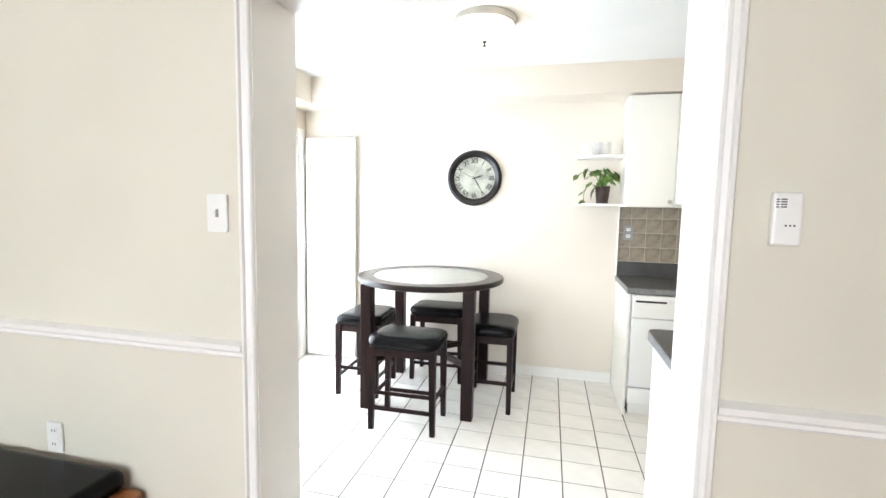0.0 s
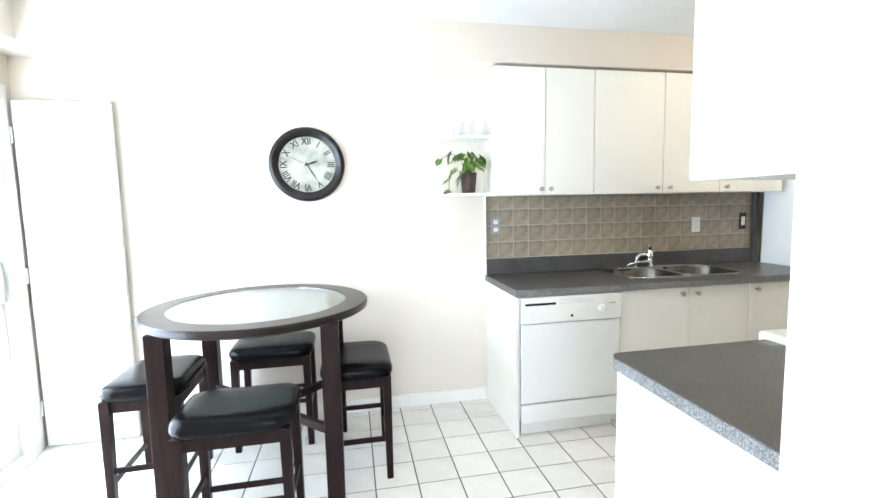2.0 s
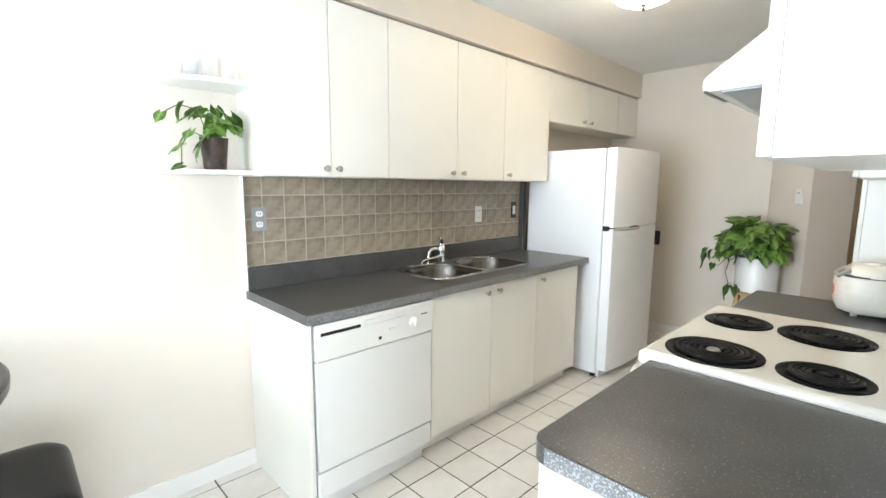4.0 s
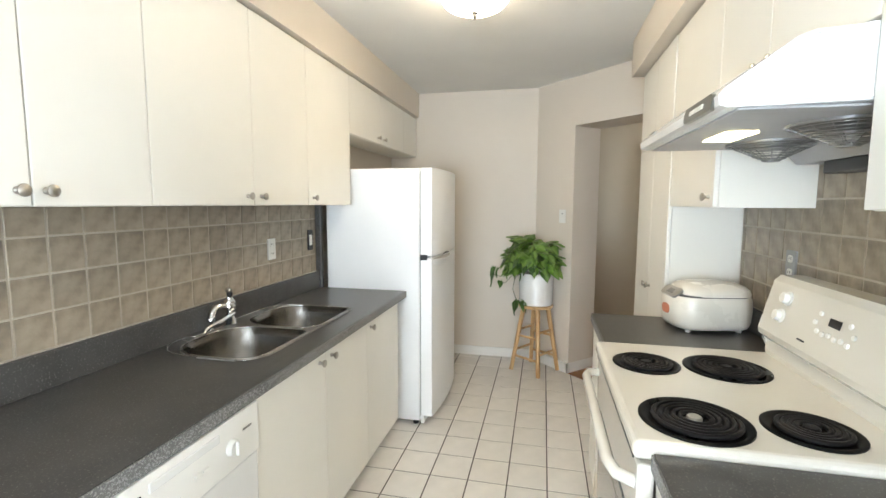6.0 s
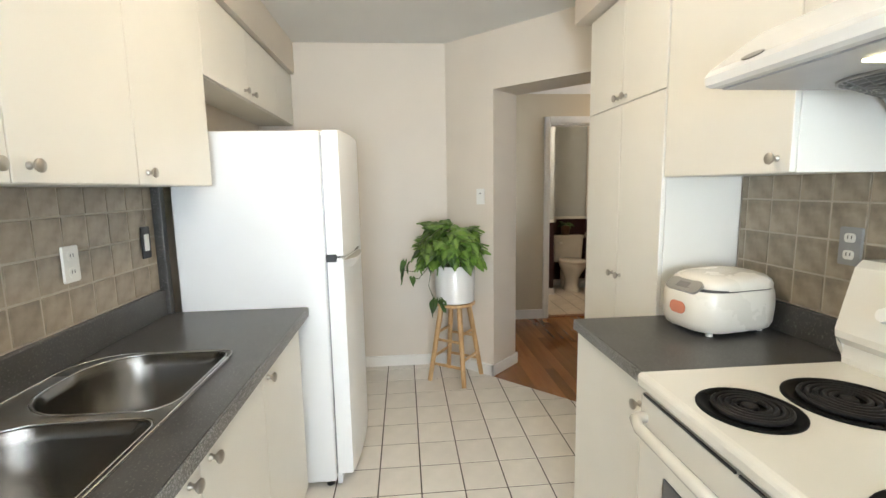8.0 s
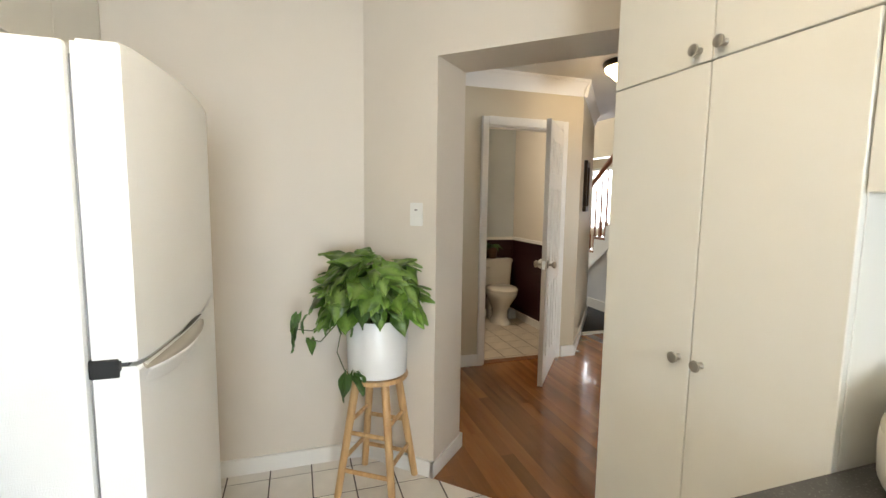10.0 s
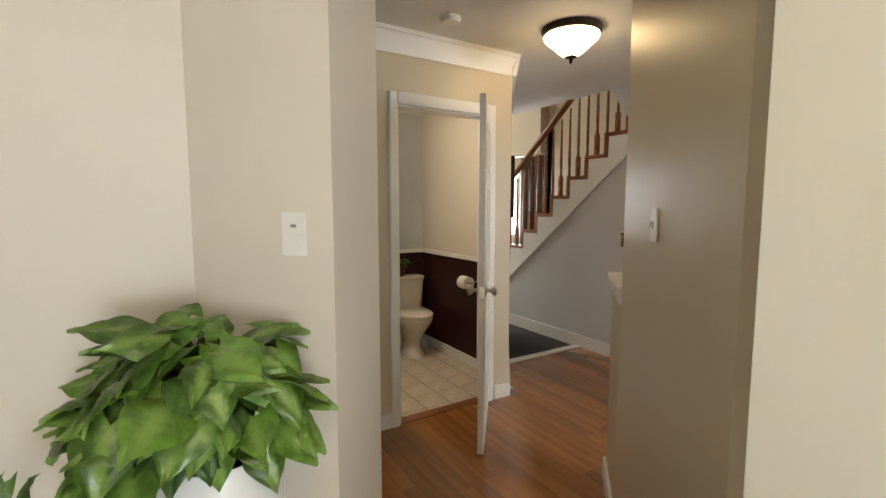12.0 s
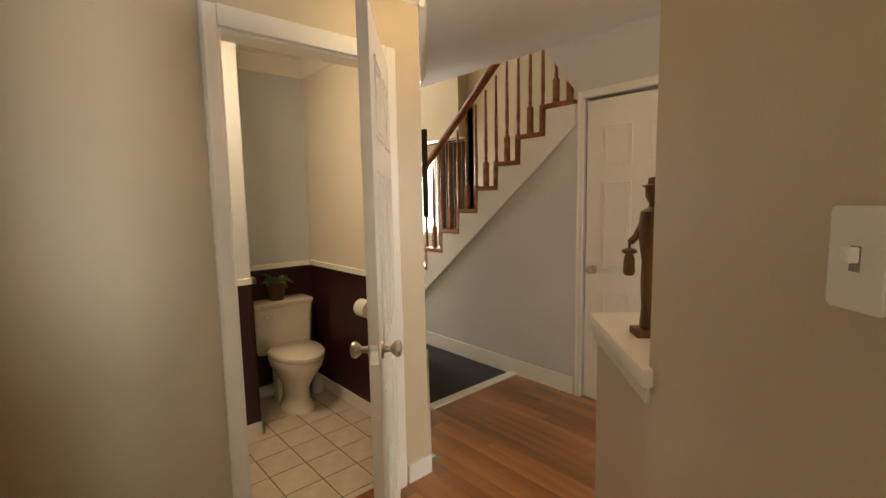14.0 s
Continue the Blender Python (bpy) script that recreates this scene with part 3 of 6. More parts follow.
tagged(new("trim_closet_casing", finish("trim_closet_casing", bm, TRIM, 25)), "white moulded casing of the closet door", "moulding", kind="structure")

# patio door: fixed frame, two sashes with glass, one with a pull
door1 = thing("door_patio", (-2.32, 3.01, 0), "white framed sliding glass patio door in full daylight", "door")
tagged(door1, kind="structure")
bm = bmesh.new()
for b in ((-2.40, -2.235, 2.12, 2.16, 0, 2.05), (-2.40, -2.235, 3.86, 3.90, 0, 2.05), (-2.40, -2.235, 2.16, 3.86, 2.01, 2.05), (-2.40, -2.20, 2.16, 3.86, -0.02, 0.03)):
    box(bm, *b, 0.003)
part("frame", bm, TRIM, door1)
for x, y0, y1 in ((-2.35, 2.16, 3.04), (-2.30, 2.98, 3.86)):
    bm = bmesh.new()
    for b in ((x - 0.02, x + 0.02, y0, y0 + 0.07, 0.03, 2.01), (x - 0.02, x + 0.02, y1 - 0.07, y1, 0.03, 2.01), (x - 0.02, x + 0.02, y0 + 0.07, y1 - 0.07, 1.93, 2.01), (x - 0.02, x + 0.02, y0 + 0.07, y1 - 0.07, 0.03, 0.14)):
        box(bm, *b, 0.003)
    sash = part("sash", bm, TRIM, door1)
    bm = bmesh.new()
    box(bm, x - 0.004, x + 0.004, y0 + 0.07, y1 - 0.07, 0.14, 1.93)
    pane = part("pane", bm, CLEAR, sash)
    pane.visible_shadow = False
    if x > -2.32:
        bm = bmesh.new()
        box(bm, x + 0.02, x + 0.055, y1 - 0.048, y1 - 0.028, 0.92, 1.15, 0.008)
        part("pull", bm, SILVER, sash, "slim silver vertical pull")
bm = bmesh.new()
for y0, y1, z1 in ((2.05, 2.12, 2.12), (3.90, 3.97, 2.12)):
    box(bm, -2.24, -2.225, y0, y1, 0, z1, 0.004)
box(bm, -2.24, -2.225, 2.12, 3.90, 2.05, 2.12, 0.004)
tagged(new("trim_patio_casing", finish("trim_patio_casing", bm, TRIM, 25)), "white casing of the patio door", "moulding", kind="structure")
bm = bmesh.new()
box(bm, -9.1, -9.0, -12, 14, -0.2, 7)
tagged(new("backdrop_garden", finish("backdrop_garden", bm, DAY, 0)), "bright daylight outside the patio door", "backdrop", kind="structure")
bm = bmesh.new()
box(bm, 7.0, 12, -4.3, -4.2, -0.2, 4)
tagged(new("backdrop_street", finish("backdrop_street", bm, DAY, 0)), "bright daylight outside the front window", "backdrop", kind="structure")
win = thing("window_front", (8.95, -2.65, 0.9), "white framed front window seen past the stairs", "window")
tagged(win, kind="structure")
bm = bmesh.new()
for b in ((8.2, 8.25, -2.68, -2.6, 0.9, 2.1), (9.65, 9.7, -2.68, -2.6, 0.9, 2.1), (8.92, 8.98, -2.68, -2.6, 0.95, 2.05), (8.25, 9.65, -2.68, -2.6, 0.9, 0.95), (8.25, 9.65, -2.68, -2.6, 2.05, 2.1)):
    box(bm, *b, 0.003)
part("window_frame", bm, TRIM, win)

# foyer mat
bm = bmesh.new()
prism(bm, [(6.085, -0.87), (7.6, -0.87), (7.6, -0.70), (6.86, -0.66), (6.085, -0.03)], -0.012, 0.004)
solid("door_mat", bm, MAT, "charcoal ribbed entry mat on the foyer floor", "mat")
# cap of the half wall
bm = bmesh.new()
prism(bm, [(4.082, 1.075), (4.40, 0.735), (4.285, 0.612), (3.97, 0.955)], 1.065, 1.105, None, 0.006)
prism(bm, [(4.082, 1.058), (4.383, 0.735), (4.283, 0.632), (3.99, 0.957)], 1.03, 1.065)
tagged(new("trim_half_wall_cap", finish("trim_half_wall_cap", bm, TRIM, 25)), "white moulded cap on the half wall", "moulding", kind="structure")

# ---- kitchen: sink run ----
UP, LOW = "white upper cabinets", "white lower cabinets"
cabinet("wall_cabinet", "white two-door upper cabinet with nickel knobs", 0.548, 1.238, 4.025, 3.77, 1.465, 2.283,
        [(0.548, 0.888, 1.465, 2.283, 0.855, 1.505), (0.888, 1.238, 1.465, 2.283, 0.921, 1.505)], -1, UP)
cabinet("wall_cabinet", "white two-door upper cabinet above the sink", 1.238, 2.225, 4.025, 3.77, 1.465, 2.283,
        [(1.238, 1.763, 1.465, 2.283, 1.715, 1.505), (1.763, 2.225, 1.465, 2.283, 1.811, 1.505)], -1, UP)
cabinet("wall_cabinet", "white single-door upper cabinet beside the fridge", 2.225, 2.765, 4.025, 3.77, 1.465, 2.283,
        [(2.225, 2.765, 1.465, 2.283, 2.275, 1.505)], -1, UP)
cabinet("wall_cabinet", "white short cabinet over the fridge", 2.765, 4.325, 4.025, 3.77, 1.92, 2.283,
        [(2.765, 3.33, 1.92, 2.283, 3.27, 1.96), (3.33, 3.90, 1.92, 2.283, 3.39, 1.96), (3.90, 4.325, 1.92, 2.283, 0, 0)], -1, UP)
cabinet("base_cabinet", "white sink base cabinet with two doors", 1.237, 2.175, 4.025, 3.432, 0.0, 0.868,
        [(1.237, 1.718, 0.10, 0.868, 1.665, 0.825), (1.718, 2.175, 0.10, 0.868, 1.771, 0.825)], -1, LOW, 0.10, True)
cabinet("base_cabinet", "white single-door base cabinet beside the fridge", 2.175, 2.69, 4.025, 3.432, 0.0, 0.868,
        [(2.175, 2.69, 0.10, 0.868, 2.225, 0.825)], -1, LOW, 0.10, True)
bm = bmesh.new()
box(bm, 0.552, 0.574, 3.428, 4.025, 0, 0.868, 0.002)
solid("end_panel", bm, MELAMINE, "white end panel beside the dishwasher", "panel")

# worktop with a hole for the sink
SX0, SX1, SY0, SY1 = 1.395, 2.258, 3.535, 4.0
top = thing("worktop", (1.7, 3.72, 0.868), "dark grey speckled laminate worktop with an upstand", "worktop")
bm = bmesh.new()
gx, gy = (0.548, SX0 + 0.002, SX1 - 0.002, 2.805), (3.416, SY0 + 0.002, SY1 - 0.004, 4.03)
for z in (0.868, 0.91):
    vs = [[bm.verts.new((x, y, z)) for y in gy] for x in gx]
    for i in range(3):
        for j in range(3):
            if (i, j) != (1, 1):
                bm.faces.new((vs[i][j], vs[i + 1][j], vs[i + 1][j + 1], vs[i][j + 1]))
    if z < 0.9:
        low_vs = vs
ring = [(i, 0) for i in range(3)] + [(3, j) for j in range(3)] + [(i, 3) for i in (3, 2, 1)] + [(0, j) for j in (3, 2, 1)]
for loop_ in (ring, [(1, 1), (2, 1), (2, 2), (1, 2)]):
    for (i, j), (k, l_) in zip(loop_, loop_[1:] + loop_[:1]):
        bm.faces.new((low_vs[i][j], low_vs[k][l_], vs[k][l_], vs[i][j]))
part("slab", bm, COUNTER, top, smooth=0)
bm = bmesh.new()
box(bm, 0.548, 2.805, 3.410, 3.416, 0.868, 0.908, 0.002)
part("front_edge", bm, EDGE, top, "lighter worn front edge")
bm = bmesh.new()
box(bm, 0.548, 2.78, 4.006, 4.028, 0.91, 1.025, 0.005)
part("upstand", bm, COUNTER, top)
bm = bmesh.new()
box(bm, 0.544, 0.552, 4.004, 4.03, 0.91, 1.465, 0.001)
tagged(new("trim_splash_edge", finish("trim_splash_edge", bm, TRIM)), "white strip at the end of the backsplash", "moulding", kind="structure")
bm = bmesh.new()
box(bm, 2.765, 2.80, 3.99, 4.028, 0.912, 1.465, 0.002)
solid("filler_strip", bm, COUNTER, "dark grey laminate filler strip beside the fridge", "panel")

# double sink
sink = thing("kitchen_sink", (1.835, 3.745, 0.91), "double-bowl stainless steel sink set in the worktop", "sink")


def rounded(x0, x1, y0, y1, r, n=5):
    out = []
    for cx, cy, a in ((x1 - r, y1 - r, 0), (x0 + r, y1 - r, 90), (x0 + r, y0 + r, 180), (x1 - r, y0 + r, 270)):
        out += [(cx + r * math.cos(radians(a + 90 * i / n)), cy + r * math.sin(radians(a + 90 * i / n))) for i in range(n + 1)]
    return out


def bowl_outline(x0, x1, y0, y1, r, n=5):
    """A D-shaped outline: wide curves at the back, tighter ones at the front."""
    out = []
    for sx, sy, a, k in ((1, 1, 0, 1.45), (-1, 1, 90, 1.55), (-1, -1, 180, 0.7), (1, -1, 270, 0.5)):
        q = min(r * k, 0.45 * (x1 - x0))
        cx, cy = (x1 - q if sx > 0 else x0 + q), (y1 - q if sy > 0 else y0 + q)
        out += [(cx + q * math.cos(radians(a + 90 * i / n)), cy + q * math.sin(radians(a + 90 * i / n))) for i in range(n + 1)]
    return out


bowls = [(SX0 + 0.010, 1.800, SY0 + 0.012, SY1 - 0.055), (1.836, SX1 - 0.012, SY0 + 0.012, SY1 - 0.055)]
bm = bmesh.new()
(a0, a1, c0, c1), (d0, d1, _, _) = bowls
for b in ((SX0, a0, c0 + 0.078, c1 - 0.167), (d1, SX1, c0 + 0.056, c1 - 0.156), (a0 + 0.078, d1 - 0.056, SY0, c0), (a0 + 0.167, d1 - 0.156, c1, SY1), (a1, d0, c0, c1)):
    box(bm, *b, 0.905, 0.9155)
for b in bowls:
    edge = bowl_outline(b[0] - 0.004, b[1] + 0.004, b[2] - 0.004, b[3] + 0.004, 0.105)
    for q, (cx, cy) in enumerate(((b[1], b[3]), (b[0], b[3]), (b[0], b[2]), (b[1], b[2]))):
        outer = (q in (0, 3)) == (b[0] > 1.8)
        mesh_, z = (bmesh.new(), 0.9115) if outer else (bm, 0.9165)
        wx, wy = (0.012, 0.055 if q < 2 else 0.012) if outer else (0.004, 0.004)
        v = mesh_.verts.new((cx + (wx if q in (0, 3) else -wx), cy + (wy if q < 2 else -wy), z))
        arc = [mesh_.verts.new((x, y, z + 0.0003)) for x, y in edge[q * 6:q * 6 + 6]]
        ends = [mesh_.verts.new((arc[0].co.x, v.co.y, z) if q in (1, 3) else (v.co.x, arc[0].co.y, z)), mesh_.verts.new((v.co.x, arc[5].co.y, z) if q in (1, 3) else (arc[5].co.x, v.co.y, z))]
        ring_ = [ends[0]] + arc + [ends[1]]
        for i in range(7):
            mesh_.faces.new((ring_[i], ring_[i + 1], v))
        if outer:
            part("cutout_corner", mesh_, COUNTER, top, smooth=0)
rim = part("rim", bm, SINK_RIM, sink, "steel rim, coloured brighter than the bowls", smooth=0)
for outline in [bowl_outline(SX0, SX1, SY0, SY1, 0.105)] + [bowl_outline(*b, 0.105) for b in bowls]:
    bm = bmesh.new()
    tube(bm, [(x, y, 0.9165) for x, y in outline], 0.0021, 8, 1, True)
    part("bead", bm, BEAD, rim, "polished rolled steel edge", smooth=60)
for b in bowls:
    bm = bmesh.new()
    rings = []
    for inset, z, r in ((-0.004, 0.917, 0.105), (0.004, 0.913, 0.105), (0.012, 0.88, 0.105), (0.03, 0.76, 0.095), (0.06, 0.735, 0.08), (0.15, 0.73, 0.03)):
        rings.append([bm.verts.new((x, y, z)) for x, y in bowl_outline(b[0] + inset, b[1] - inset, b[2] + inset, b[3] - inset, r)])
    for a, c in zip(rings, rings[1:]):
        for i in range(len(a)):
            bm.faces.new((a[i], a[(i + 1) % len(a)], c[(i + 1) % len(a)], c[i]))
    bm.faces.new(rings[-1])
    bowl = part("bowl", bm, STEEL, sink, smooth=50)
    bm = bmesh.new()
    lathe(bm, [(0, 0.002), (0.03, 0.002), (0.042, 0.006), (0.045, 0.0)], 20, Matrix.Translation(((b[0] + b[1]) / 2, (b[2] + b[3]) / 2, 0.731)))
    part("drain", bm, CHROME, bowl, "round chrome drain")
bm = bmesh.new()
box(bm, 1.59, 1.86, 3.952, 3.994, 0.9165, 0.924, 0.003)
tube(bm, [(1.712, 3.972, 0.922), (1.710, 3.972, 0.960), (1.716, 3.971, 0.990), (1.736, 3.968, 1.010), (1.766, 3.960, 1.014), (1.806, 3.950, 1.000)], 0.019, 12, 0.7)
lathe(bm, [(0.026, 0), (0.024, 0.012), (0.018, 0.03), (0.016, 0.045)], 20, Matrix.Translation((1.806, 3.95, 0.924)))
faucet = part("faucet", bm, CHROME, sink, "chrome faucet with a round knob", smooth=40)
bm = bmesh.new()
lathe(bm, [(0.016, 0.0), (0.016, 0.02), (0.024, 0.026), (0.027, 0.04), (0.023, 0.048), (0.026, 0.056), (0.022, 0.066), (0.015, 0.072), (0.015, 0.082), (0, 0.084)], 20, Matrix.Translation((1.806, 3.95, 0.965)))
part("knob", bm, CHROME, faucet)
bm = bmesh.new()
lathe(bm, [(0.010, 0.0), (0.013, 0.006), (0.013, 0.016), (0.009, 0.022)], 14, Matrix.Translation((1.808, 3.95, 1.049)))
part("collar", bm, BLACK, faucet, "black collar")
bm = bmesh.new()
lathe(bm, [(0.006, 0.0), (0.014, 0.004), (0.016, 0.012), (0.010, 0.020), (0, 0.022)], 16, Matrix.Translation((1.80, 3.95, 1.070)))
part("cap", bm, CHROME, faucet)
bm = bmesh.new()
tube(bm, [(1.815, 3.94, 0.968), (1.77, 3.925, 0.968), (1.69, 3.915, 0.962), (1.62, 3.91, 0.955), (1.60, 3.91, 0.948), (1.597, 3.91, 0.938)], 0.0095, 10, 0.85)
part("spout", bm, CHROME, faucet, smooth=60)
bm = bmesh.new()
lathe(bm, [(0.014, 0.0), (0.014, 0.03), (0.010, 0.04)], 14, Matrix.Translation((1.79, 3.945, 0.924)))
part("sprayer", bm, BLACK, sink, "black side sprayer")

# dishwasher
dw = thing("dishwasher", (0.905, 3.43, 0), "white built-in dishwasher with a knob on its control panel", "dishwasher")
bm = bmesh.new()
box(bm, 0.58, 1.23, 3.45, 4.02, 0.10, 0.862, 0.003)
box(bm, 0.60, 1.21, 3.47, 4.0, 0.0, 0.10)
part("body", bm, ENAMEL, dw)
bm = bmesh.new()
box(bm, 0.584, 1.229, 3.42, 3.45, 0.212, 0.70, 0.006)
part("door", bm, ENAMEL, dw)
bm = bmesh.new()
box(bm, 0.584, 1.229, 3.425, 3.45, 0.085, 0.203, 0.006)
part("kickplate", bm, ENAMEL, dw)
bm = bmesh.new()
box(bm, 0.584, 1.229, 3.412, 3.45, 0.704, 0.862, 0.006)
panel = part("control_panel", bm, PLASTIC, dw)
bm = bmesh.new()
box(bm, 0.605, 0.80, 3.409, 3.415, 0.812, 0.826, 0.003)
part("grip", bm, BLACK, panel, "black recessed grip")
bm = bmesh.new()
box(bm, 0.82, 1.05, 3.408, 3.415, 0.815, 0.84, 0.003)
part("strip", bm, ENAMEL, panel)
bm = bmesh.new()
lathe(bm, [(0, 0), (0.024, 0), (0.022, 0.016), (0, 0.018)], 24, Matrix.Translation((1.10, 3.412, 0.775)) @ TO_MINUS_Y)
box(bm, 1.096, 1.104, 3.386, 3.396, 0.754, 0.796, 0.003)
part("dial", bm, PLASTIC, panel, "white timer dial")
for x in (0.955, 0.985):
    bm = bmesh.new()
    box(bm, x, x + 0.02, 3.407, 3.414, 0.765, 0.775, 0.002)
    part("button", bm, PLASTIC, panel)
bm = bmesh.new()
box(bm, 0.895, 0.91, 3.409, 3.414, 0.732, 0.747, 0.001)
part("badge", bm, INK, panel, "small dark badge")
bm = bmesh.new()
box(bm, 1.15, 1.19, 3.4105, 3.413, 0.80, 0.806)
part("badge", bm, GREYINK, panel, "small grey lettering bar")


# ---- backsplash tiles ----
def splash(name, x0, x1, y, side, z0, z1, px, pz, xa, label):
    bm = bmesh.new()
    box(bm, x0, x1, y, y + side * 0.003, z0, z1)
    base = tagged(new(name, finish(name, bm, SPLASH_GROUT, 0)), label, "backsplash", kind="structure")
    cache = {}
    i0 = math.floor((x0 - xa) / px)
    for i in range(i0, math.ceil((x1 - xa) / px)):
        for j in range(math.ceil((z1 - z0) / pz)):
            a, b = max(x0, xa + i * px) + 0.0032, min(x1, xa + (i + 1) * px) - 0.0032
            c, d = z0 + j * pz + 0.0032, min(z1, z0 + (j + 1) * pz) - 0.0032
            if b - a < 0.012 or d - c < 0.012:
                continue
            key = (round(b - a, 4), round(d - c, 4))
            if key not in cache:
                t = bmesh.new()
                box(t, 0, key[0], 0, side * 0.0046, 0, key[1], 0.0016, 1)
                cache[key] = finish("tile", t, SPLASH, 15)
            ob = part("tile", cache[key], None, base)
            ob.matrix_basis = Matrix.Translation((a, y + side * 0.001, c)) @ pose(0, 0, 0, random.uniform(-0.3, 0.3), 0, random.uniform(-0.3, 0.3))
    return base


# ---- fridge ----
fr = thing("refrigerator", (3.17, 3.6, 0), "white top-freezer refrigerator with a silver handle scoop", "refrigerator")
bm = bmesh.new()
box(bm, 2.812, 3.58, 3.324, 3.97, 0.03, 1.70, 0.01)
part("body", bm, FRIDGE, fr)
bm = bmesh.new()
box(bm, 2.83, 3.56, 3.314, 3.324, 0.06, 1.68)
part("gasket", bm, MESHGREY, fr, "grey door gasket")


def bow(x):
    """How far forward the bowed door front stands at x."""
    return 3.243 - 0.032 * max(0.0, math.sin(math.pi * (x - 2.812) / 0.768)) ** 0.8


def fridge_door(z0, z1):
    bm = bmesh.new()
    front = [(2.812 + 0.768 * i / 24, bow(2.812 + 0.768 * i / 24)) for i in range(25)]
    prism(bm, [(2.812, 3.315)] + front + [(3.58, 3.315)], z0, z1, None)
    bmesh.ops.bevel(bm, geom=[e for e in bm.edges if abs(e.verts[0].co.z - e.verts[1].co.z) < 1e-6 and len(e.link_faces) == 2], offset=0.006, segments=3, affect="EDGES")
    return part("door", bm, FRIDGE, fr, smooth=35)


up, lo = fridge_door(1.139, 1.702), fridge_door(0.07, 1.131)
bm = bmesh.new()
box(bm, 2.82, 3.575, 3.262, 3.312, 1.129, 1.141)
part("door_gap", bm, DARKGREY, fr, "dark gap between the doors")
# a scooped pull along the top of the lower door
lip, scoop, slit = bmesh.new(), bmesh.new(), bmesh.new()
for mesh_, prof in ((lip, [(0.003, 1.062), (-0.010, 1.082), (-0.024, 1.104), (-0.030, 1.112), (-0.028, 1.116)]), (scoop, [(-0.028, 1.116), (-0.018, 1.112), (-0.006, 1.116), (0.000, 1.127), (0.004, 1.134)])):
    prev = None
    for i in range(21):
        s = i / 20
        x, k = 2.83 + 0.36 * s, math.sin(math.pi * (0.06 + 0.90 * s)) ** 0.6
        cur = [mesh_.verts.new((x, bow(x) + 0.003 + (d - 0.003) * k, 1.131 + (z - 1.131) * (0.35 + 0.65 * k))) for d, z in prof]
        if prev:
            for a in range(4):
                mesh_.faces.new((prev[a], cur[a], cur[a + 1], prev[a + 1]))
        prev = cur
part("handle", lip, FRIDGE, lo, smooth=60)
part("handle_scoop", scoop, SILVER, lo, "silver-grey scooped pull", smooth=60)
prev = None
for i in range(13):
    s = i / 12
    x = 2.99 + 0.21 * s
    cur = [slit.verts.new((x, bow(x) - 0.0025, 1.133 + dz * math.sin(math.pi * s))) for dz in (0.0, 0.012)]
    if prev:
        slit.faces.new((prev[0], cur[0], cur[1], prev[1]))
    prev = cur
part("finger_slot", slit, BLACK, lo, "dark finger slot")
bm = bmesh.new()
box(bm, 2.810, 2.836, 3.272, 3.322, 1.112, 1.150, 0.005)
part("hinge", bm, BLACK, fr, "dark hinge cover")
for x in (2.85, 3.52):
    for y in (3.36, 3.92):
        bm = bmesh.new()
        lathe(bm, [(0, 0), (0.02, 0), (0.02, 0.04), (0, 0.04)], 10, Matrix.Translation((x, y, 0)))
        part("foot", bm, BLACK, fr)
bm = bmesh.new()
box(bm, 2.83, 3.56, 3.30, 3.322, 0.01, 0.07)
part("grille", bm, FRIDGE, fr)

# ---- stove side ----
cabinet("wall_cabinet", "white upper cabinet at the end of the stove wall", 0.452, 1.06, 1.615, 1.945, 1.465, 2.283,
        [(0.452, 0.756, 1.465, 2.283, 0.723, 1.505), (0.756, 1.06, 1.465, 2.283, 0.789, 1.505)], 1, UP)
cabinet("wall_cabinet", "white short cabinet above the range hood", 1.06, 1.867, 1.615, 1.945, 1.83, 2.283,
        [(1.06, 1.50, 1.83, 2.283, 1.455, 1.87), (1.50, 1.867, 1.83, 2.283, 1.545, 1.87)], 1, UP)
cabinet("wall_cabinet", "white upper cabinet above the rice cooker", 1.867, 2.455, 1.615, 1.945, 1.465, 2.283,
        [(1.867, 2.455, 1.465, 2.283, 1.912, 1.505)], 1, UP)
cabinet("pantry_cabinet", "tall white four-door pantry cabinet", 2.455, 3.181, 1.615, 1.95, 0.0, 2.283,
        [(2.455, 2.812, 0.09, 1.805, 2.775, 1.015), (2.812, 3.181, 0.09, 1.805, 2.85, 1.015),
         (2.455, 2.812, 1.805, 2.283, 2.775, 1.838), (2.812, 3.181, 1.805, 2.283, 2.85, 1.838)], 1, UP, 0.09)
cabinet("base_cabinet", "white base cabinet under the peninsula worktop", 0.482, 1.085, 1.615, 2.283, 0.0, 0.868,
        [(0.482, 1.085, 0.10, 0.868, 1.03, 0.80)], 1, LOW, 0.10)
cabinet("base_cabinet", "white base cabinet beside the stove", 1.90, 2.44, 1.615, 2.283, 0.0, 0.868,
        [(1.90, 2.44, 0.10, 0.868, 1.95, 0.80)], 1, LOW, 0.10)
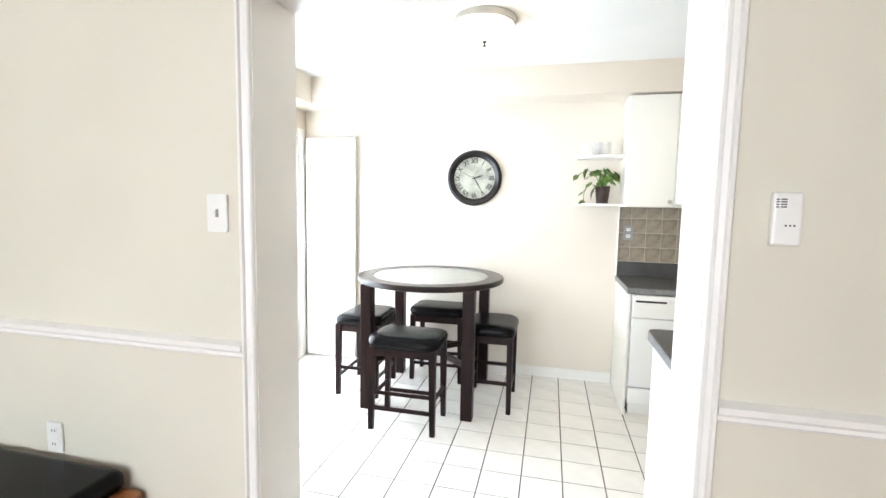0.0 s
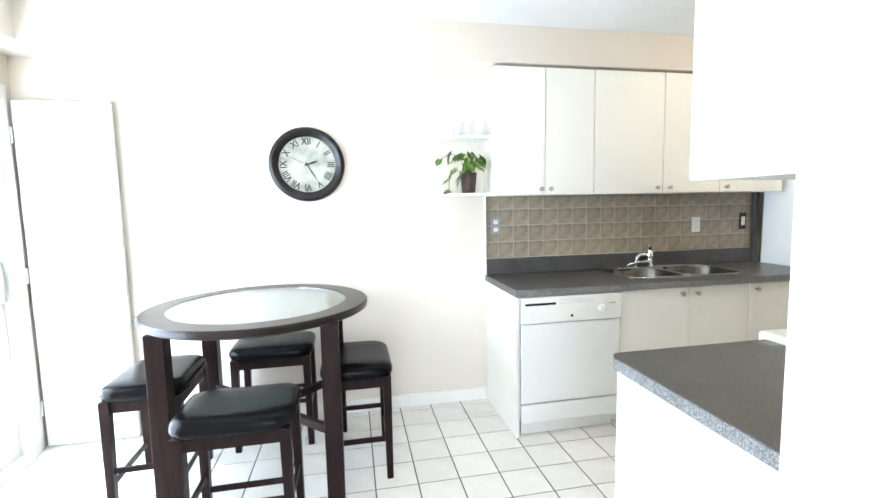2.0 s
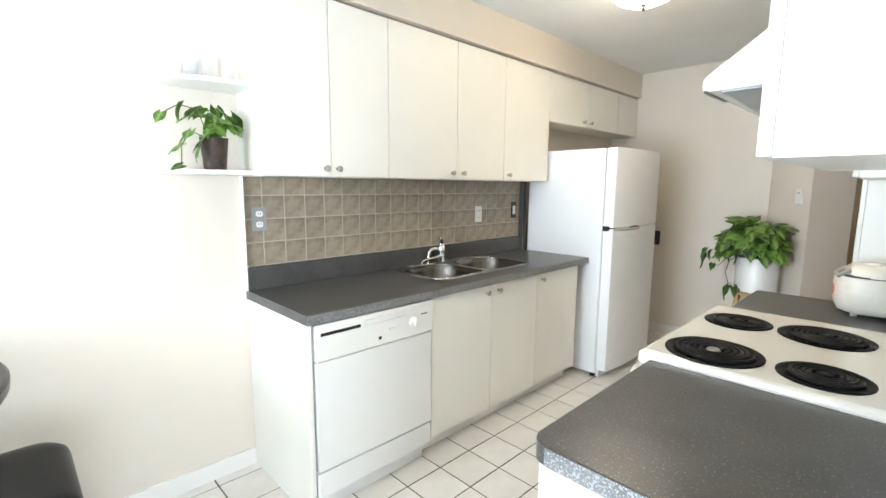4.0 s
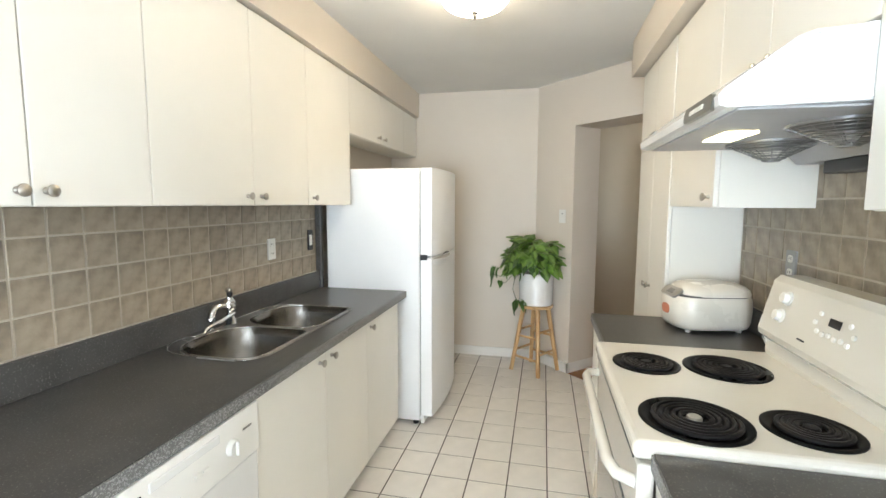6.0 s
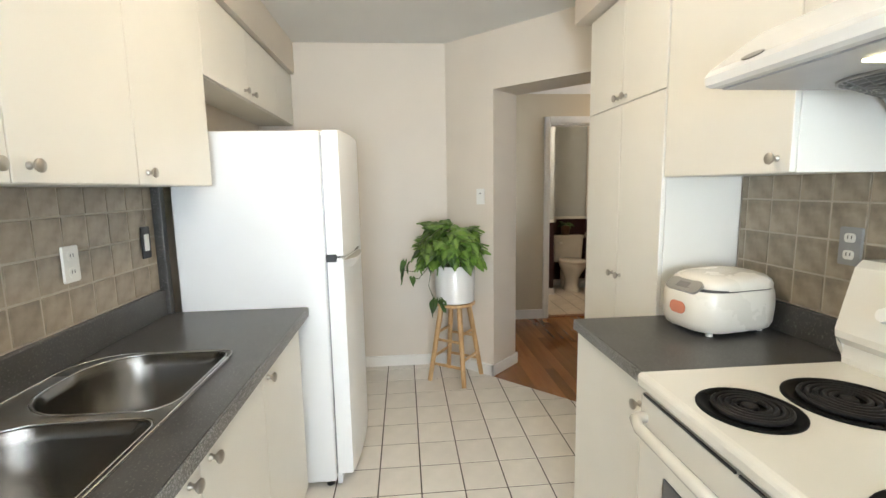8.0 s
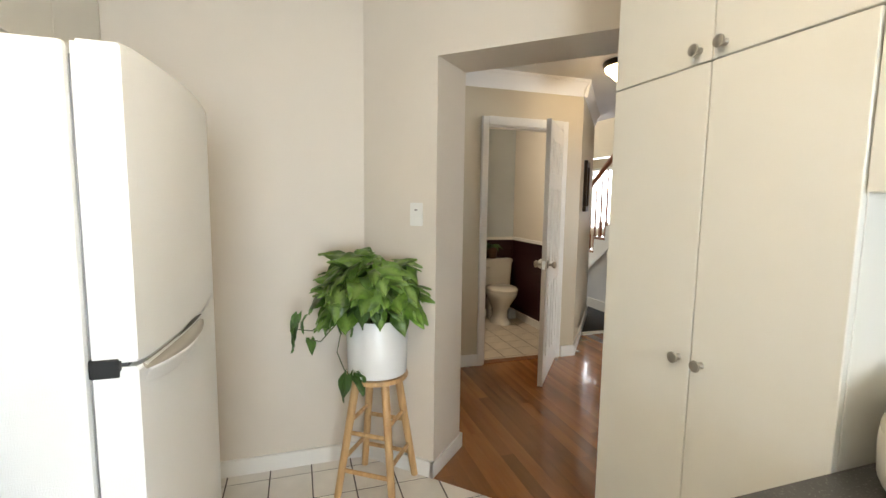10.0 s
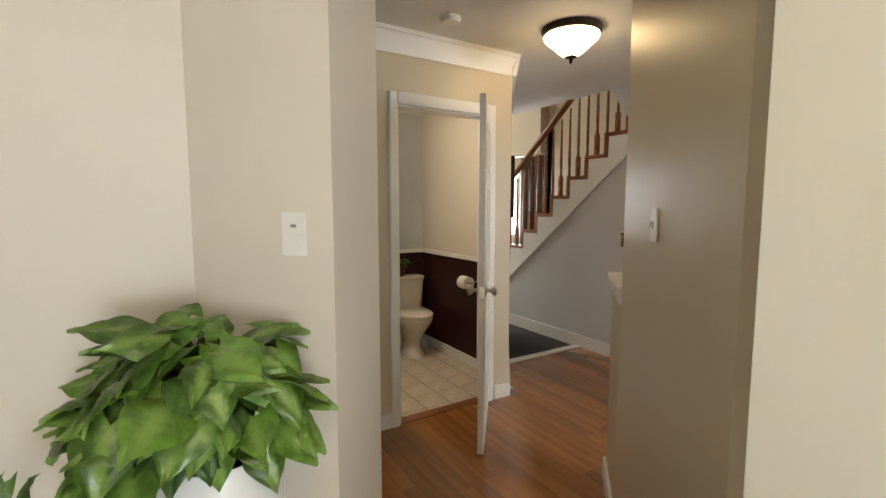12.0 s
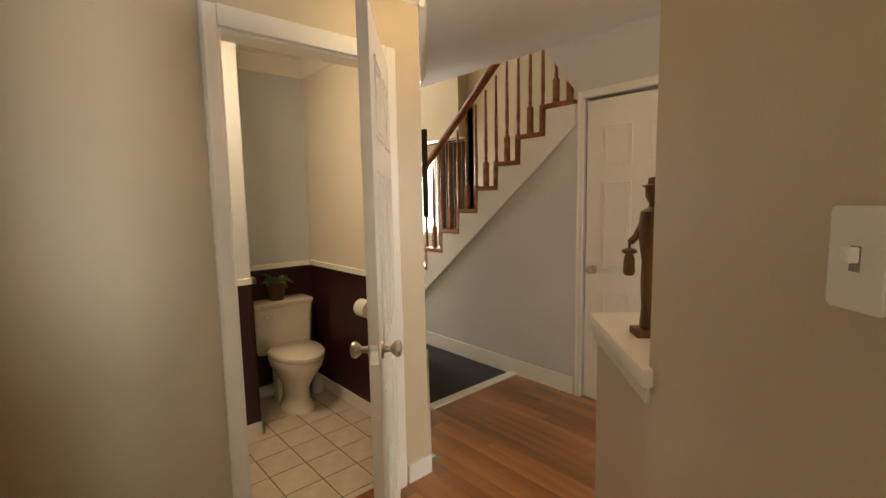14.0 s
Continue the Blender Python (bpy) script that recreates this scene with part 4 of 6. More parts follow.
for nm, a, b, lab in (("worktop", 0.457, 1.082, "dark grey speckled worktop with a rounded worn corner"), ("worktop", 1.893, 2.452, "dark grey speckled worktop under the rice cooker")):
    t2 = thing(nm, ((a + b) / 2, 1.95, 0.868), lab, "worktop")
    bm = bmesh.new()
    r = 0.04
    pts = [(a, 1.612), (b, 1.612), (b, 2.292), (a + r, 2.292)] + [(a + r - r * math.sin(radians(18 * i)), 2.292 - r + r * math.cos(radians(18 * i))) for i in range(1, 6)]
    if a > 1:
        pts = [(a, 1.612), (b, 1.612), (b, 2.292), (a, 2.292)]
    prism(bm, pts, 0.868, 0.91)
    part("slab", bm, COUNTER, t2, smooth=30)
    bm = bmesh.new()
    box(bm, a + (r if a < 1 else 0), b, 2.292, 2.297, 0.869, 0.908, 0.002)
    if a < 1:
        box(bm, a - 0.005, a, 1.63, 2.292 - r, 0.869, 0.908, 0.002)
    part("front_edge", bm, EDGE, t2, "lighter speckled edge")
    bm = bmesh.new()
    box(bm, a, b, 1.612, 1.634, 0.91, 1.015, 0.004)
    part("upstand", bm, COUNTER, t2)

# range
X0, X1 = 1.092, 1.884
rg = thing("stove", (1.488, 1.95, 0), "off-white electric stove with four coil burners", "stove")
bm = bmesh.new()
box(bm, X0, X1, 1.63, 2.27, 0.0, 0.885, 0.004)
part("body", bm, BISQUE, rg)
bm = bmesh.new()
box(bm, X0 - 0.004, X1 + 0.004, 1.69, 2.335, 0.885, 0.932, 0.016, 3)
cook = part("cooktop", bm, BISQUE, rg)
for cx, cy, r in ((1.232, 2.165, 0.132), (1.235, 1.905, 0.105), (1.645, 2.195, 0.108), (1.65, 1.945, 0.13)):
    bm = bmesh.new()
    lathe(bm, [(0, 0.001), (r - 0.016, 0.001), (r - 0.006, 0.006), (r, 0.0035), (r, 0.0)], 40, Matrix.Translation((cx, cy, 0.932)))
    pan = part("drip_pan", bm, PAN, cook)
    bm = bmesh.new()
    turns, n, r0, r1 = (5 if r > 0.12 else 4), 120, 0.026, r - 0.027
    pts = []
    for k in range(n + 1):
        rr, a_ = r0 + (r1 - r0) * k / n, turns * 2 * math.pi * k / n - 1.2
        pts.append((cx + rr * math.cos(a_), cy + rr * math.sin(a_), 0.9385 - 0.005 * max(0.0, (k - n + 4) / 4)))
    tube(bm, pts, 0.0066, 7)
    part("coil", bm, COIL, pan, "black spiral burner coil")
    bm = bmesh.new()
    lathe(bm, [(0, 0.943), (0.016, 0.943), (0.019, 0.939), (0.019, 0.932)], 18, Matrix.Translation((cx, cy, 0)))
    part("hub", bm, SILVER if cx < 1.234 else COIL, pan, "bare metal burner centre" if cx < 1.234 else "")
# backguard with a leaning face, outlined in y and z and drawn along x
YZ = Matrix(((0, 0, 1, 0), (1, 0, 0, 0), (0, 1, 0, 0), (0, 0, 0, 1)))
bm = bmesh.new()
prism(bm, [(1.63, 0.90), (1.73, 0.90), (1.74, 0.95), (1.735, 0.985), (1.765, 1.01), (1.768, 1.03), (1.725, 1.205), (1.705, 1.225), (1.63, 1.225)], X0 + 0.01, X1 - 0.005, YZ)
bmesh.ops.bevel(bm, geom=[e for e in bm.edges if abs(e.verts[0].co.x - e.verts[1].co.x) < 1e-6], offset=0.010, segments=3, affect="EDGES")
guard = part("backguard", bm, BISQUE, rg)
tilt = Matrix.Translation((0, 1.768, 1.03)) @ pose(0, 0, 0, -90 + 13.8, 0, 0)


def on_guard(x, up, z=0.0):
    return Matrix.Translation((x, 0, 0)) @ tilt @ Matrix.Translation((0, -up, z))


for x, u in ((1.735, 0.135), (1.745, 0.072), (1.205, 0.135), (1.195, 0.072)):
    bm = bmesh.new()
    lathe(bm, [(0, 0), (0.024, 0), (0.024, 0.004), (0.019, 0.006), (0.017, 0.022), (0, 0.024)], 24, on_guard(x, u, 0.002))
    k = part("control_knob", bm, PLASTIC, guard, "white burner knob")
bm = bmesh.new()
prism(bm, [(-0.026, -0.012), (0.026, -0.012), (0.026, 0.012), (-0.026, 0.012)], 0.001, 0.003, on_guard(1.475, 0.115))
part("clock_display", bm, BLACK, guard, "black clock display")
for i in range(6):
    bm = bmesh.new()
    lathe(bm, [(0, 0.006), (0.007, 0.006), (0.008, 0.001)], 12, on_guard(1.40 + 0.028 * i, 0.073 + 0.004 * (i % 2)))
    part("button", bm, PLASTIC, guard)
for x, u in ((1.545, 0.13), (1.56, 0.10), (1.41, 0.125), (1.385, 0.10)):
    bm = bmesh.new()
    lathe(bm, [(0, 0.006), (0.007, 0.006), (0.008, 0.001)], 12, on_guard(x, u))
    part("button", bm, PLASTIC, guard)
bm = bmesh.new()
prism(bm, [(-0.02, -0.003), (0.02, -0.003), (0.02, 0.003), (-0.02, 0.003)], 0.0012, 0.002, on_guard(1.60, 0.028))
part("badge", bm, INK, guard, "small dark badge")
bm = bmesh.new()
box(bm, X0 + 0.003, X1 - 0.003, 2.283, 2.322, 0.235, 0.872, 0.008)
door = part("oven_door", bm, BISQUE, rg)
bm = bmesh.new()
box(bm, X0 + 0.13, X1 - 0.13, 2.318, 2.326, 0.36, 0.70, 0.006)
part("oven_window", bm, material("grey_oven_glass", (0.10, 0.10, 0.105), 0.12, vary=0.05, bump=0, coat=0.5), door, "grey glass oven window")
bm = bmesh.new()
tube(bm, [(X0 + 0.03, 2.318, 0.812), (X0 + 0.05, 2.36, 0.818), (X0 + 0.10, 2.375, 0.82), (X1 - 0.10, 2.375, 0.82), (X1 - 0.05, 2.36, 0.818), (X1 - 0.03, 2.318, 0.812)], 0.016, 10)
part("handle", bm, BISQUE, door)
bm = bmesh.new()
for a, b in ((X0 + 0.03, 1.32), (1.33, 1.50), (1.51, X1 - 0.03)):
    box(bm, a, b, 2.325, 2.329, 0.874, 0.880)
part("vent_slot", bm, BLACK, cook, "black vent slots")
bm = bmesh.new()
box(bm, X0 + 0.003, X1 - 0.003, 2.283, 2.318, 0.07, 0.225, 0.008)
part("drawer", bm, BISQUE, rg)

# range hood: outline in y and z
hood = thing("range_hood", (1.483, 1.9, 1.62), "white range hood with a lit lamp and two wire fan guards", "range hood")
bm = bmesh.new()
prism(bm, [(1.618, 1.68), (1.80, 1.68), (2.188, 1.675), (2.204, 1.68), (2.207, 1.70), (2.196, 1.715), (2.072, 1.806), (2.04, 1.818), (1.95, 1.822), (1.618, 1.822)], 1.062, 1.865, YZ)
bmesh.ops.bevel(bm, geom=[e for e in bm.edges if abs(e.verts[0].co.x - e.verts[1].co.x) < 1e-6], offset=0.012, segments=3, affect="EDGES")
part("shell", bm, ENAMEL, hood)
bm = bmesh.new()
box(bm, 1.085, 1.845, 1.70, 2.165, 1.6705, 1.6765, 0.002)
part("underside", bm, UNDERSIDE, hood, "grey metal underside panel")
bm = bmesh.new()
prism(bm, [(1.62, 1.615), (1.70, 1.615), (1.76, 1.679), (1.62, 1.679)], 1.12, 1.84, YZ)
part("rear_duct", bm, UNDERSIDE, hood)
bm = bmesh.new()
box(bm, 1.20, 1.70, 1.622, 1.69, 1.575, 1.615, 0.004)
part("grease_cup", bm, DARKGREY, hood, "dark grease tray")
bm = bmesh.new()
m = Matrix.Translation((1.200, 2.204, 1.694)) @ pose(0, 0, 0, -84, 0, 0)
prism(bm, rounded(-0.10, 0.10, -0.018, 0.018, 0.016), -0.004, 0.006, m)
plate = part("control_plate", bm, SMOKED, hood, "smoked grey switch plate")
for i in range(5):
    bm = bmesh.new()
    prism(bm, [(-0.045 + 0.02 * i, -0.005), (-0.031 + 0.02 * i, -0.005), (-0.031 + 0.02 * i, 0.005), (-0.045 + 0.02 * i, 0.005)], 0.005, 0.009, m, 0.001)
    part("button", bm, PLASTIC, plate)
bm = bmesh.new()
box(bm, 1.39, 1.575, 2.0, 2.08, 1.666, 1.672, 0.002)
part("lamp_lens", bm, HOOD_LAMP, hood, "lit yellow lamp lens")
for cx in (1.30, 1.68):
    bm = bmesh.new()
    for k in range(9):
        r, z = 0.125 - 0.0125 * k, 1.668 - 0.0065 * k
        tube(bm, [(cx + r * math.cos(a * math.pi / 14), 1.845 + r * math.sin(a * math.pi / 14), z) for a in range(28)], 0.0013 if k else 0.005, 5, 1, True)
    for a in range(16):
        c, s = math.cos(a * math.pi / 8), math.sin(a * math.pi / 8)
        tube(bm, [(cx + 0.125 * c, 1.845 + 0.125 * s, 1.668), (cx + 0.02 * c, 1.845 + 0.02 * s, 1.616)], 0.0013, 5)
    lathe(bm, [(0, 1.611), (0.022, 1.613), (0.024, 1.621), (0, 1.626)], 14, Matrix.Translation((cx, 1.845, 0)))
    dark = bmesh.new()
    lathe(dark, [(0, 1.6685), (0.112, 1.6685), (0.118, 1.6715), (0, 1.6715)], 28, Matrix.Translation((cx, 1.845, 0)))
    part("fan_opening", dark, BLACK, hood, "dark round fan opening")
    part("fan_guard", bm, MESHGREY, hood, "grey cone-shaped wire fan guard")
bm = bmesh.new()
prism(bm, [(-0.03 + 0.03 + 0.032 * math.cos(a * math.pi / 10), 0.009 * math.sin(a * math.pi / 10)) for a in range(20)], 0, 0.003, Matrix.Translation((1.71, 2.196, 1.7155)) @ pose(0, 0, 0, -45, 0, 0))
part("badge", bm, GREYINK, hood, "small bronze-grey oval badge")

# rice cooker
rc = thing("rice_cooker", (2.285, 1.815, 0.91), "cream rounded rice cooker with a red flower print", "rice cooker", rz=10)


def loaf(bm, rings):
    prev = None
    for w, d, z, r in rings:
        cur = [bm.verts.new((x, y, z)) for x, y in rounded(-w, w, -d, d, r, 6)]
        if prev:
            for i in range(len(cur)):
                bm.faces.new((prev[i], prev[(i + 1) % len(cur)], cur[(i + 1) % len(cur)], cur[i]))
        else:
            bm.faces.new(cur)
        prev = cur
    bm.faces.new(prev)


bm = bmesh.new()
loaf(bm, [(0.108, 0.146, 0.012, 0.08), (0.122, 0.162, 0.020, 0.086), (0.130, 0.171, 0.042, 0.09), (0.133, 0.175, 0.10, 0.092), (0.131, 0.173, 0.142, 0.092), (0.126, 0.168, 0.160, 0.09)])
part("body", bm, COOKER, rc, world=False, smooth=60)
bm = bmesh.new()
loaf(bm, [(0.121, 0.163, 0.158, 0.088), (0.121, 0.163, 0.167, 0.088)])
part("seam", bm, DARKGREY, rc, "dark seam under the lid", world=False, smooth=60)
bm = bmesh.new()
loaf(bm, [(0.126, 0.154, 0.164, 0.09), (0.126, 0.154, 0.174, 0.09), (0.121, 0.149, 0.190, 0.09), (0.108, 0.136, 0.203, 0.085), (0.082, 0.108, 0.212, 0.07), (0.04, 0.06, 0.216, 0.035)])
bmesh.ops.translate(bm, verts=bm.verts[:], vec=(0, -0.014, 0))
lid = part("lid", bm, COOKER, rc, world=False, smooth=60)
bm = bmesh.new()
box(bm, -0.045, 0.045, -0.172, -0.150, 0.128, 0.166, 0.006)
part("hinge_cover", bm, COOKER, rc, world=False)
bm = bmesh.new()
loaf(bm, [(0.030, 0.016, 0.170, 0.014), (0.028, 0.014, 0.190, 0.013), (0.018, 0.008, 0.194, 0.007)])
bmesh.ops.translate(bm, verts=bm.verts[:], vec=(0, 0.118, 0))
part("release_button", bm, COOKER, lid, world=False)
bm = bmesh.new()
m = Matrix.Translation((0, 0.150, 0.168)) @ pose(0, 0, 0, -40, 0, 0)
prism(bm, rounded(-0.075, 0.075, -0.028, 0.028, 0.024), -0.004, 0.007, m)
pnl = part("control_panel", bm, SILVER, rc, "silver control panel with a small screen", world=False)
bm = bmesh.new()
prism(bm, [(-0.025, -0.012), (0.025, -0.012), (0.025, 0.014), (-0.025, 0.014)], 0.007, 0.008, m)
part("screen", bm, GREYINK, pnl, world=False)
bm = bmesh.new()
prism(bm, rounded(-0.036, 0.036, -0.022, 0.022, 0.021), 0, 0.002, Matrix.Translation((0.0, 0.1752, 0.092)) @ TO_PLUS_Y)
part("print", bm, RED, rc, "faded red flower print", world=False)
for x in (-0.08, 0.08):
    for y in (-0.11, 0.11):
        bm = bmesh.new()
        lathe(bm, [(0.012, 0), (0.012, 0.014)], 10, Matrix.Translation((x, y, 0)))
        part("foot", bm, PLASTIC, rc, world=False)


# ---- switches and outlets ----
def plate(name, label, at, turn, kind, mat=PLASTIC, w=0.072, h=0.116):
    """Built flat in x and y, facing +z, then turned to its wall."""
    base = thing(name, at, label, "switch" if "switch" in name else "outlet")
    base.matrix_basis = Matrix.Translation(at) @ turn
    bm = bmesh.new()
    prism(bm, rounded(-w / 2, w / 2, -h / 2, h / 2, 0.006, 3), 0, 0.006)
    bmesh.ops.bevel(bm, geom=[e for e in bm.edges if e.verts[0].co.z > 0.005 and e.verts[1].co.z > 0.005], offset=0.002, segments=2, affect="EDGES")
    pl = part("cover", bm, mat, base, world=False)
    if kind == "outlet":
        for s in (-1, 1):
            bm = bmesh.new()
            prism(bm, rounded(-0.017, 0.017, s * 0.026 - 0.014, s * 0.026 + 0.014, 0.010, 4), 0.005, 0.0085)
            so = part("socket", bm, PLASTIC, pl, world=False)
            for x in (-0.007, 0.005):
                bm = bmesh.new()
                box(bm, x, x + 0.0025, s * 0.026 - 0.003, s * 0.026 + 0.007, 0.0085, 0.0092)
                o = part("slot", bm, INK, pl, world=False)
    elif kind == "toggle":
        bm = bmesh.new()
        box(bm, -0.005, 0.005, -0.004, 0.012, 0.005, 0.018, 0.002)
        part("toggle", bm, PLASTIC, pl, world=False)
        bm = bmesh.new()
        box(bm, -0.006, 0.006, -0.013, 0.013, 0.0055, 0.0068, 0.0005)
        part("slot", bm, GREYINK, pl, world=False)
    elif kind == "bars":
        for y, w_ in ((0.022, 0.008), (0.0, 0.013), (-0.022, 0.008)):
            bm = bmesh.new()
            box(bm, -w_, w_, y - 0.004, y + 0.004, 0.005, 0.0085, 0.001)
            part("bar", bm, GREYINK if y > 0.01 else PLASTIC, pl, world=False)
    elif kind == "rocker":
        bm = bmesh.new()
        box(bm, -0.017, 0.017, -0.034, 0.034, 0.005, 0.0085, 0.002)
        part("rocker", bm, PLASTIC, pl, world=False)
    return base


FN, FS = pose(0, 0, 0, 90, 0, 0), pose(0, 0, 0, 90, 0, 180)
plate("wall_outlet", "grey-covered outlet on the backsplash near the table", (0.625, 4.021, 1.258), FN, "outlet", COVER)
plate("wall_outlet", "white outlet on the backsplash beside the sink", (2.252, 4.021, 1.222), FN, "outlet")
plate("wall_outlet", "black outlet on the filler strip beside the fridge", (2.68, 4.021, 1.24), FN, "rocker", BLACK, 0.06, 0.13)
plate("wall_outlet", "grey-covered outlet on the backsplash behind the stove", (1.985, 1.619, 1.245), FS, "outlet", COVER)
plate("wall_switch", "white switch with three small bars above the plant", (4.096, 2.390, 1.37), pose(0, 0, 0, 90, 0, -135), "bars")
plate("wall_switch", "white toggle switch on the tan hall wall", (3.748, 1.339, 1.384), pose(0, 0, 0, 90, 0, 138.9), "toggle", PLASTIC, 0.066, 0.106)
plate("wall_switch", "white toggle switch on the dining room wall", (-1.017, 1.372, 1.405), FN, "toggle", PLASTIC, 0.075, 0.12)
plate("wall_outlet", "white outlet low on the dining room wall", (-1.745, 1.372, 0.56), FN, "outlet")
th = thing("thermostat", (0.557, 1.373, 1.425), "cream wall thermostat with small slots", "thermostat")
bm = bmesh.new()
box(bm, 0.522, 0.585, 1.352, 1.373, 1.362, 1.488, 0.006)
body = part("body", bm, PLASTIC, th)
bm = bmesh.new()
for i in range(4):
    box(bm, 0.527, 0.533, 1.3505, 1.3525, 1.452 + 0.006 * i, 1.455 + 0.006 * i)
    box(bm, 0.537, 0.549, 1.3505, 1.3525, 1.452 + 0.006 * i, 1.455 + 0.006 * i)
part("slots", bm, DARKGREY, body, "dark vent slots")
for i in range(3):
    bm = bmesh.new()
    box(bm, 0.548 + 0.009 * i, 0.552 + 0.009 * i, 1.3505, 1.3525, 1.408, 1.412)
    part("button", bm, DARKGREY, body)


# ---- kitchen ceiling lamps ----
def ceiling_lamp(at, label, rim_mat, lamp_mat, r, prof, finial):
    base = thing("ceiling_lamp", at, label, "ceiling lamp", "ceiling lamps")
    bm = bmesh.new()
    lathe(bm, [(0, 0), (r + 0.012, 0), (r + 0.015, -0.012), (r + 0.008, -0.024), (r + 0.010, -0.034), (r, -0.042), (r - 0.02, -0.042)], 40, Matrix.Translation(at))
    part("pan", bm, rim_mat, base)
    bm = bmesh.new()
    lathe(bm, prof, 40, Matrix.Translation(at))
    part("shade", bm, lamp_mat, base, "lit frosted glass shade", smooth=60)
    bm = bmesh.new()
    z = prof[-1][1]
    lathe(bm, [(0, z + 0.01), (0.016, z + 0.004), (0.018, z - 0.004), (0.010, z - 0.010), (0.012, z - 0.018), (0.008, z - 0.028), (0, z - finial)], 16, Matrix.Translation(at))
    if rim_mat is BRONZE:
        lathe(bm, [(0.040, z + 0.012), (0.036, z + 0.002), (0.016, z - 0.006), (0, z - 0.008)], 20, Matrix.Translation(at))
    part("finial", bm, DARKGREY if rim_mat is NICKEL else rim_mat, base)
    return base


DOME = [(0.165, -0.035), (0.168, -0.05), (0.162, -0.07), (0.140, -0.093), (0.10, -0.112), (0.05, -0.122), (0, -0.125)]
ceiling_lamp((-0.40, 2.83, TOP), "nickel flush ceiling lamp with a lit glass dome above the table", NICKEL, LAMP_TABLE, 0.165, DOME, 0.034)
ceiling_lamp((2.29, 2.90, TOP), "nickel flush ceiling lamp with a lit glass dome", NICKEL, LAMP, 0.165, DOME, 0.034)

# ---- dining corner ----
TX, TY = -0.852, 3.425
tab = thing("dining_table", (TX, TY, 0), "round espresso wood counter-height table with a glass inset", "table")
bm = bmesh.new()
lathe(bm, [(0.43, 0.897), (0.43, 0.885), (0.535, 0.885), (0.547, 0.893), (0.549, 0.917), (0.541, 0.926), (0.436, 0.926), (0.43, 0.920), (0.43, 0.897)], 72, Matrix.Translation((TX, TY, 0)))
part("rim", bm, ESPRESSO_TOP, tab, smooth=22)
bm = bmesh.new()
lathe(bm, [(0, 0.917), (0.429, 0.917), (0.429, 0.924), (0, 0.924)], 64, Matrix.Translation((TX, TY, 0)))
part("glass_inset", bm, TABLE_GLASS, tab, "greenish glass inset")
for a in (45, 135):
    bm = bmesh.new()
    m = Matrix.Translation((TX, TY, 0)) @ pose(0, 0, 0, 0, 0, a)
    prism(bm, [(-0.48, -0.014), (0.48, -0.014), (0.48, 0.014), (-0.48, 0.014)], 0.33 if a < 90 else 0.342, 0.37 if a < 90 else 0.382, m)
    part("stretcher", bm, ESPRESSO, tab)
for sx in (-1, 1):
    for sy in (-1, 1):
        bm = bmesh.new()
        x, y = TX + sx * 0.362, TY + sy * 0.362
        box(bm, x - 0.04, x + 0.04, y - 0.04, y + 0.04, 0, 0.889, 0.004)
        part("leg", bm, ESPRESSO, tab)

st = thing("counter_stool", (-0.862, 2.925, 0), "espresso wood stool with a padded black vinyl seat", "stool", "stools round the table")
bm = bmesh.new()
loaf(bm, [(0.200, 0.148, 0.536, 0.05), (0.216, 0.164, 0.537, 0.06), (0.228, 0.176, 0.545, 0.07), (0.235, 0.183, 0.560, 0.078), (0.236, 0.184, 0.576, 0.08), (0.231, 0.179, 0.592, 0.08), (0.219, 0.167, 0.605, 0.078),
          (0.200, 0.148, 0.613, 0.072), (0.172, 0.122, 0.618, 0.062), (0.13, 0.085, 0.621, 0.048), (0.08, 0.045, 0.6225, 0.03), (0.03, 0.015, 0.623, 0.01)])
for v in bm.verts:
    v.co.z += 0.010 * (v.co.x / 0.232) ** 2 - 0.002
part("seat", bm, LEATHER, st, "black padded vinyl seat", world=False, smooth=70)
bm = bmesh.new()
for b in ((-0.205, 0.205, -0.162, -0.142), (-0.205, 0.205, 0.142, 0.162)):
    box(bm, *b, 0.49, 0.546, 0.002)
for b in ((-0.207, -0.187, -0.142, 0.142), (0.187, 0.207, -0.142, 0.142)):
    box(bm, *b, 0.49, 0.552, 0.002)
part("apron", bm, ESPRESSO, st, world=False)
for sx in (-1, 1):
    for sy in (-1, 1):
        bm = bmesh.new()
        lo_ = [(sx * 0.205 + dx, sy * 0.152 + dy) for dx, dy in ((-0.016, -0.016), (0.016, -0.016), (0.016, 0.016), (-0.016, 0.016))]
        hi_ = [(sx * 0.198 + dx, sy * 0.15 + dy) for dx, dy in ((-0.021, -0.021), (0.021, -0.021), (0.021, 0.021), (-0.021, 0.021))]
        a = [bm.verts.new((x, y, 0)) for x, y in lo_]
        b = [bm.verts.new((x, y, 0.548)) for x, y in hi_]
        bm.faces.new(a[::-1]), bm.faces.new(b)
        for i in range(4):
            bm.faces.new((a[i], a[(i + 1) % 4], b[(i + 1) % 4], b[i]))
        part("leg", bm, ESPRESSO, st, world=False)
for b in ((-0.19, 0.19, -0.16, -0.144, 0.13, 0.155), (-0.19, 0.19, 0.144, 0.16, 0.13, 0.155), (-0.21, -0.194, -0.14, 0.14, 0.20, 0.225), (0.194, 0.21, -0.14, 0.14, 0.20, 0.225), (-0.19, 0.19, -0.16, -0.144, 0.235, 0.258)):
    bm = bmesh.new()
    box(bm, *b, 0.002)
    part("rung", bm, ESPRESSO, st, world=False)
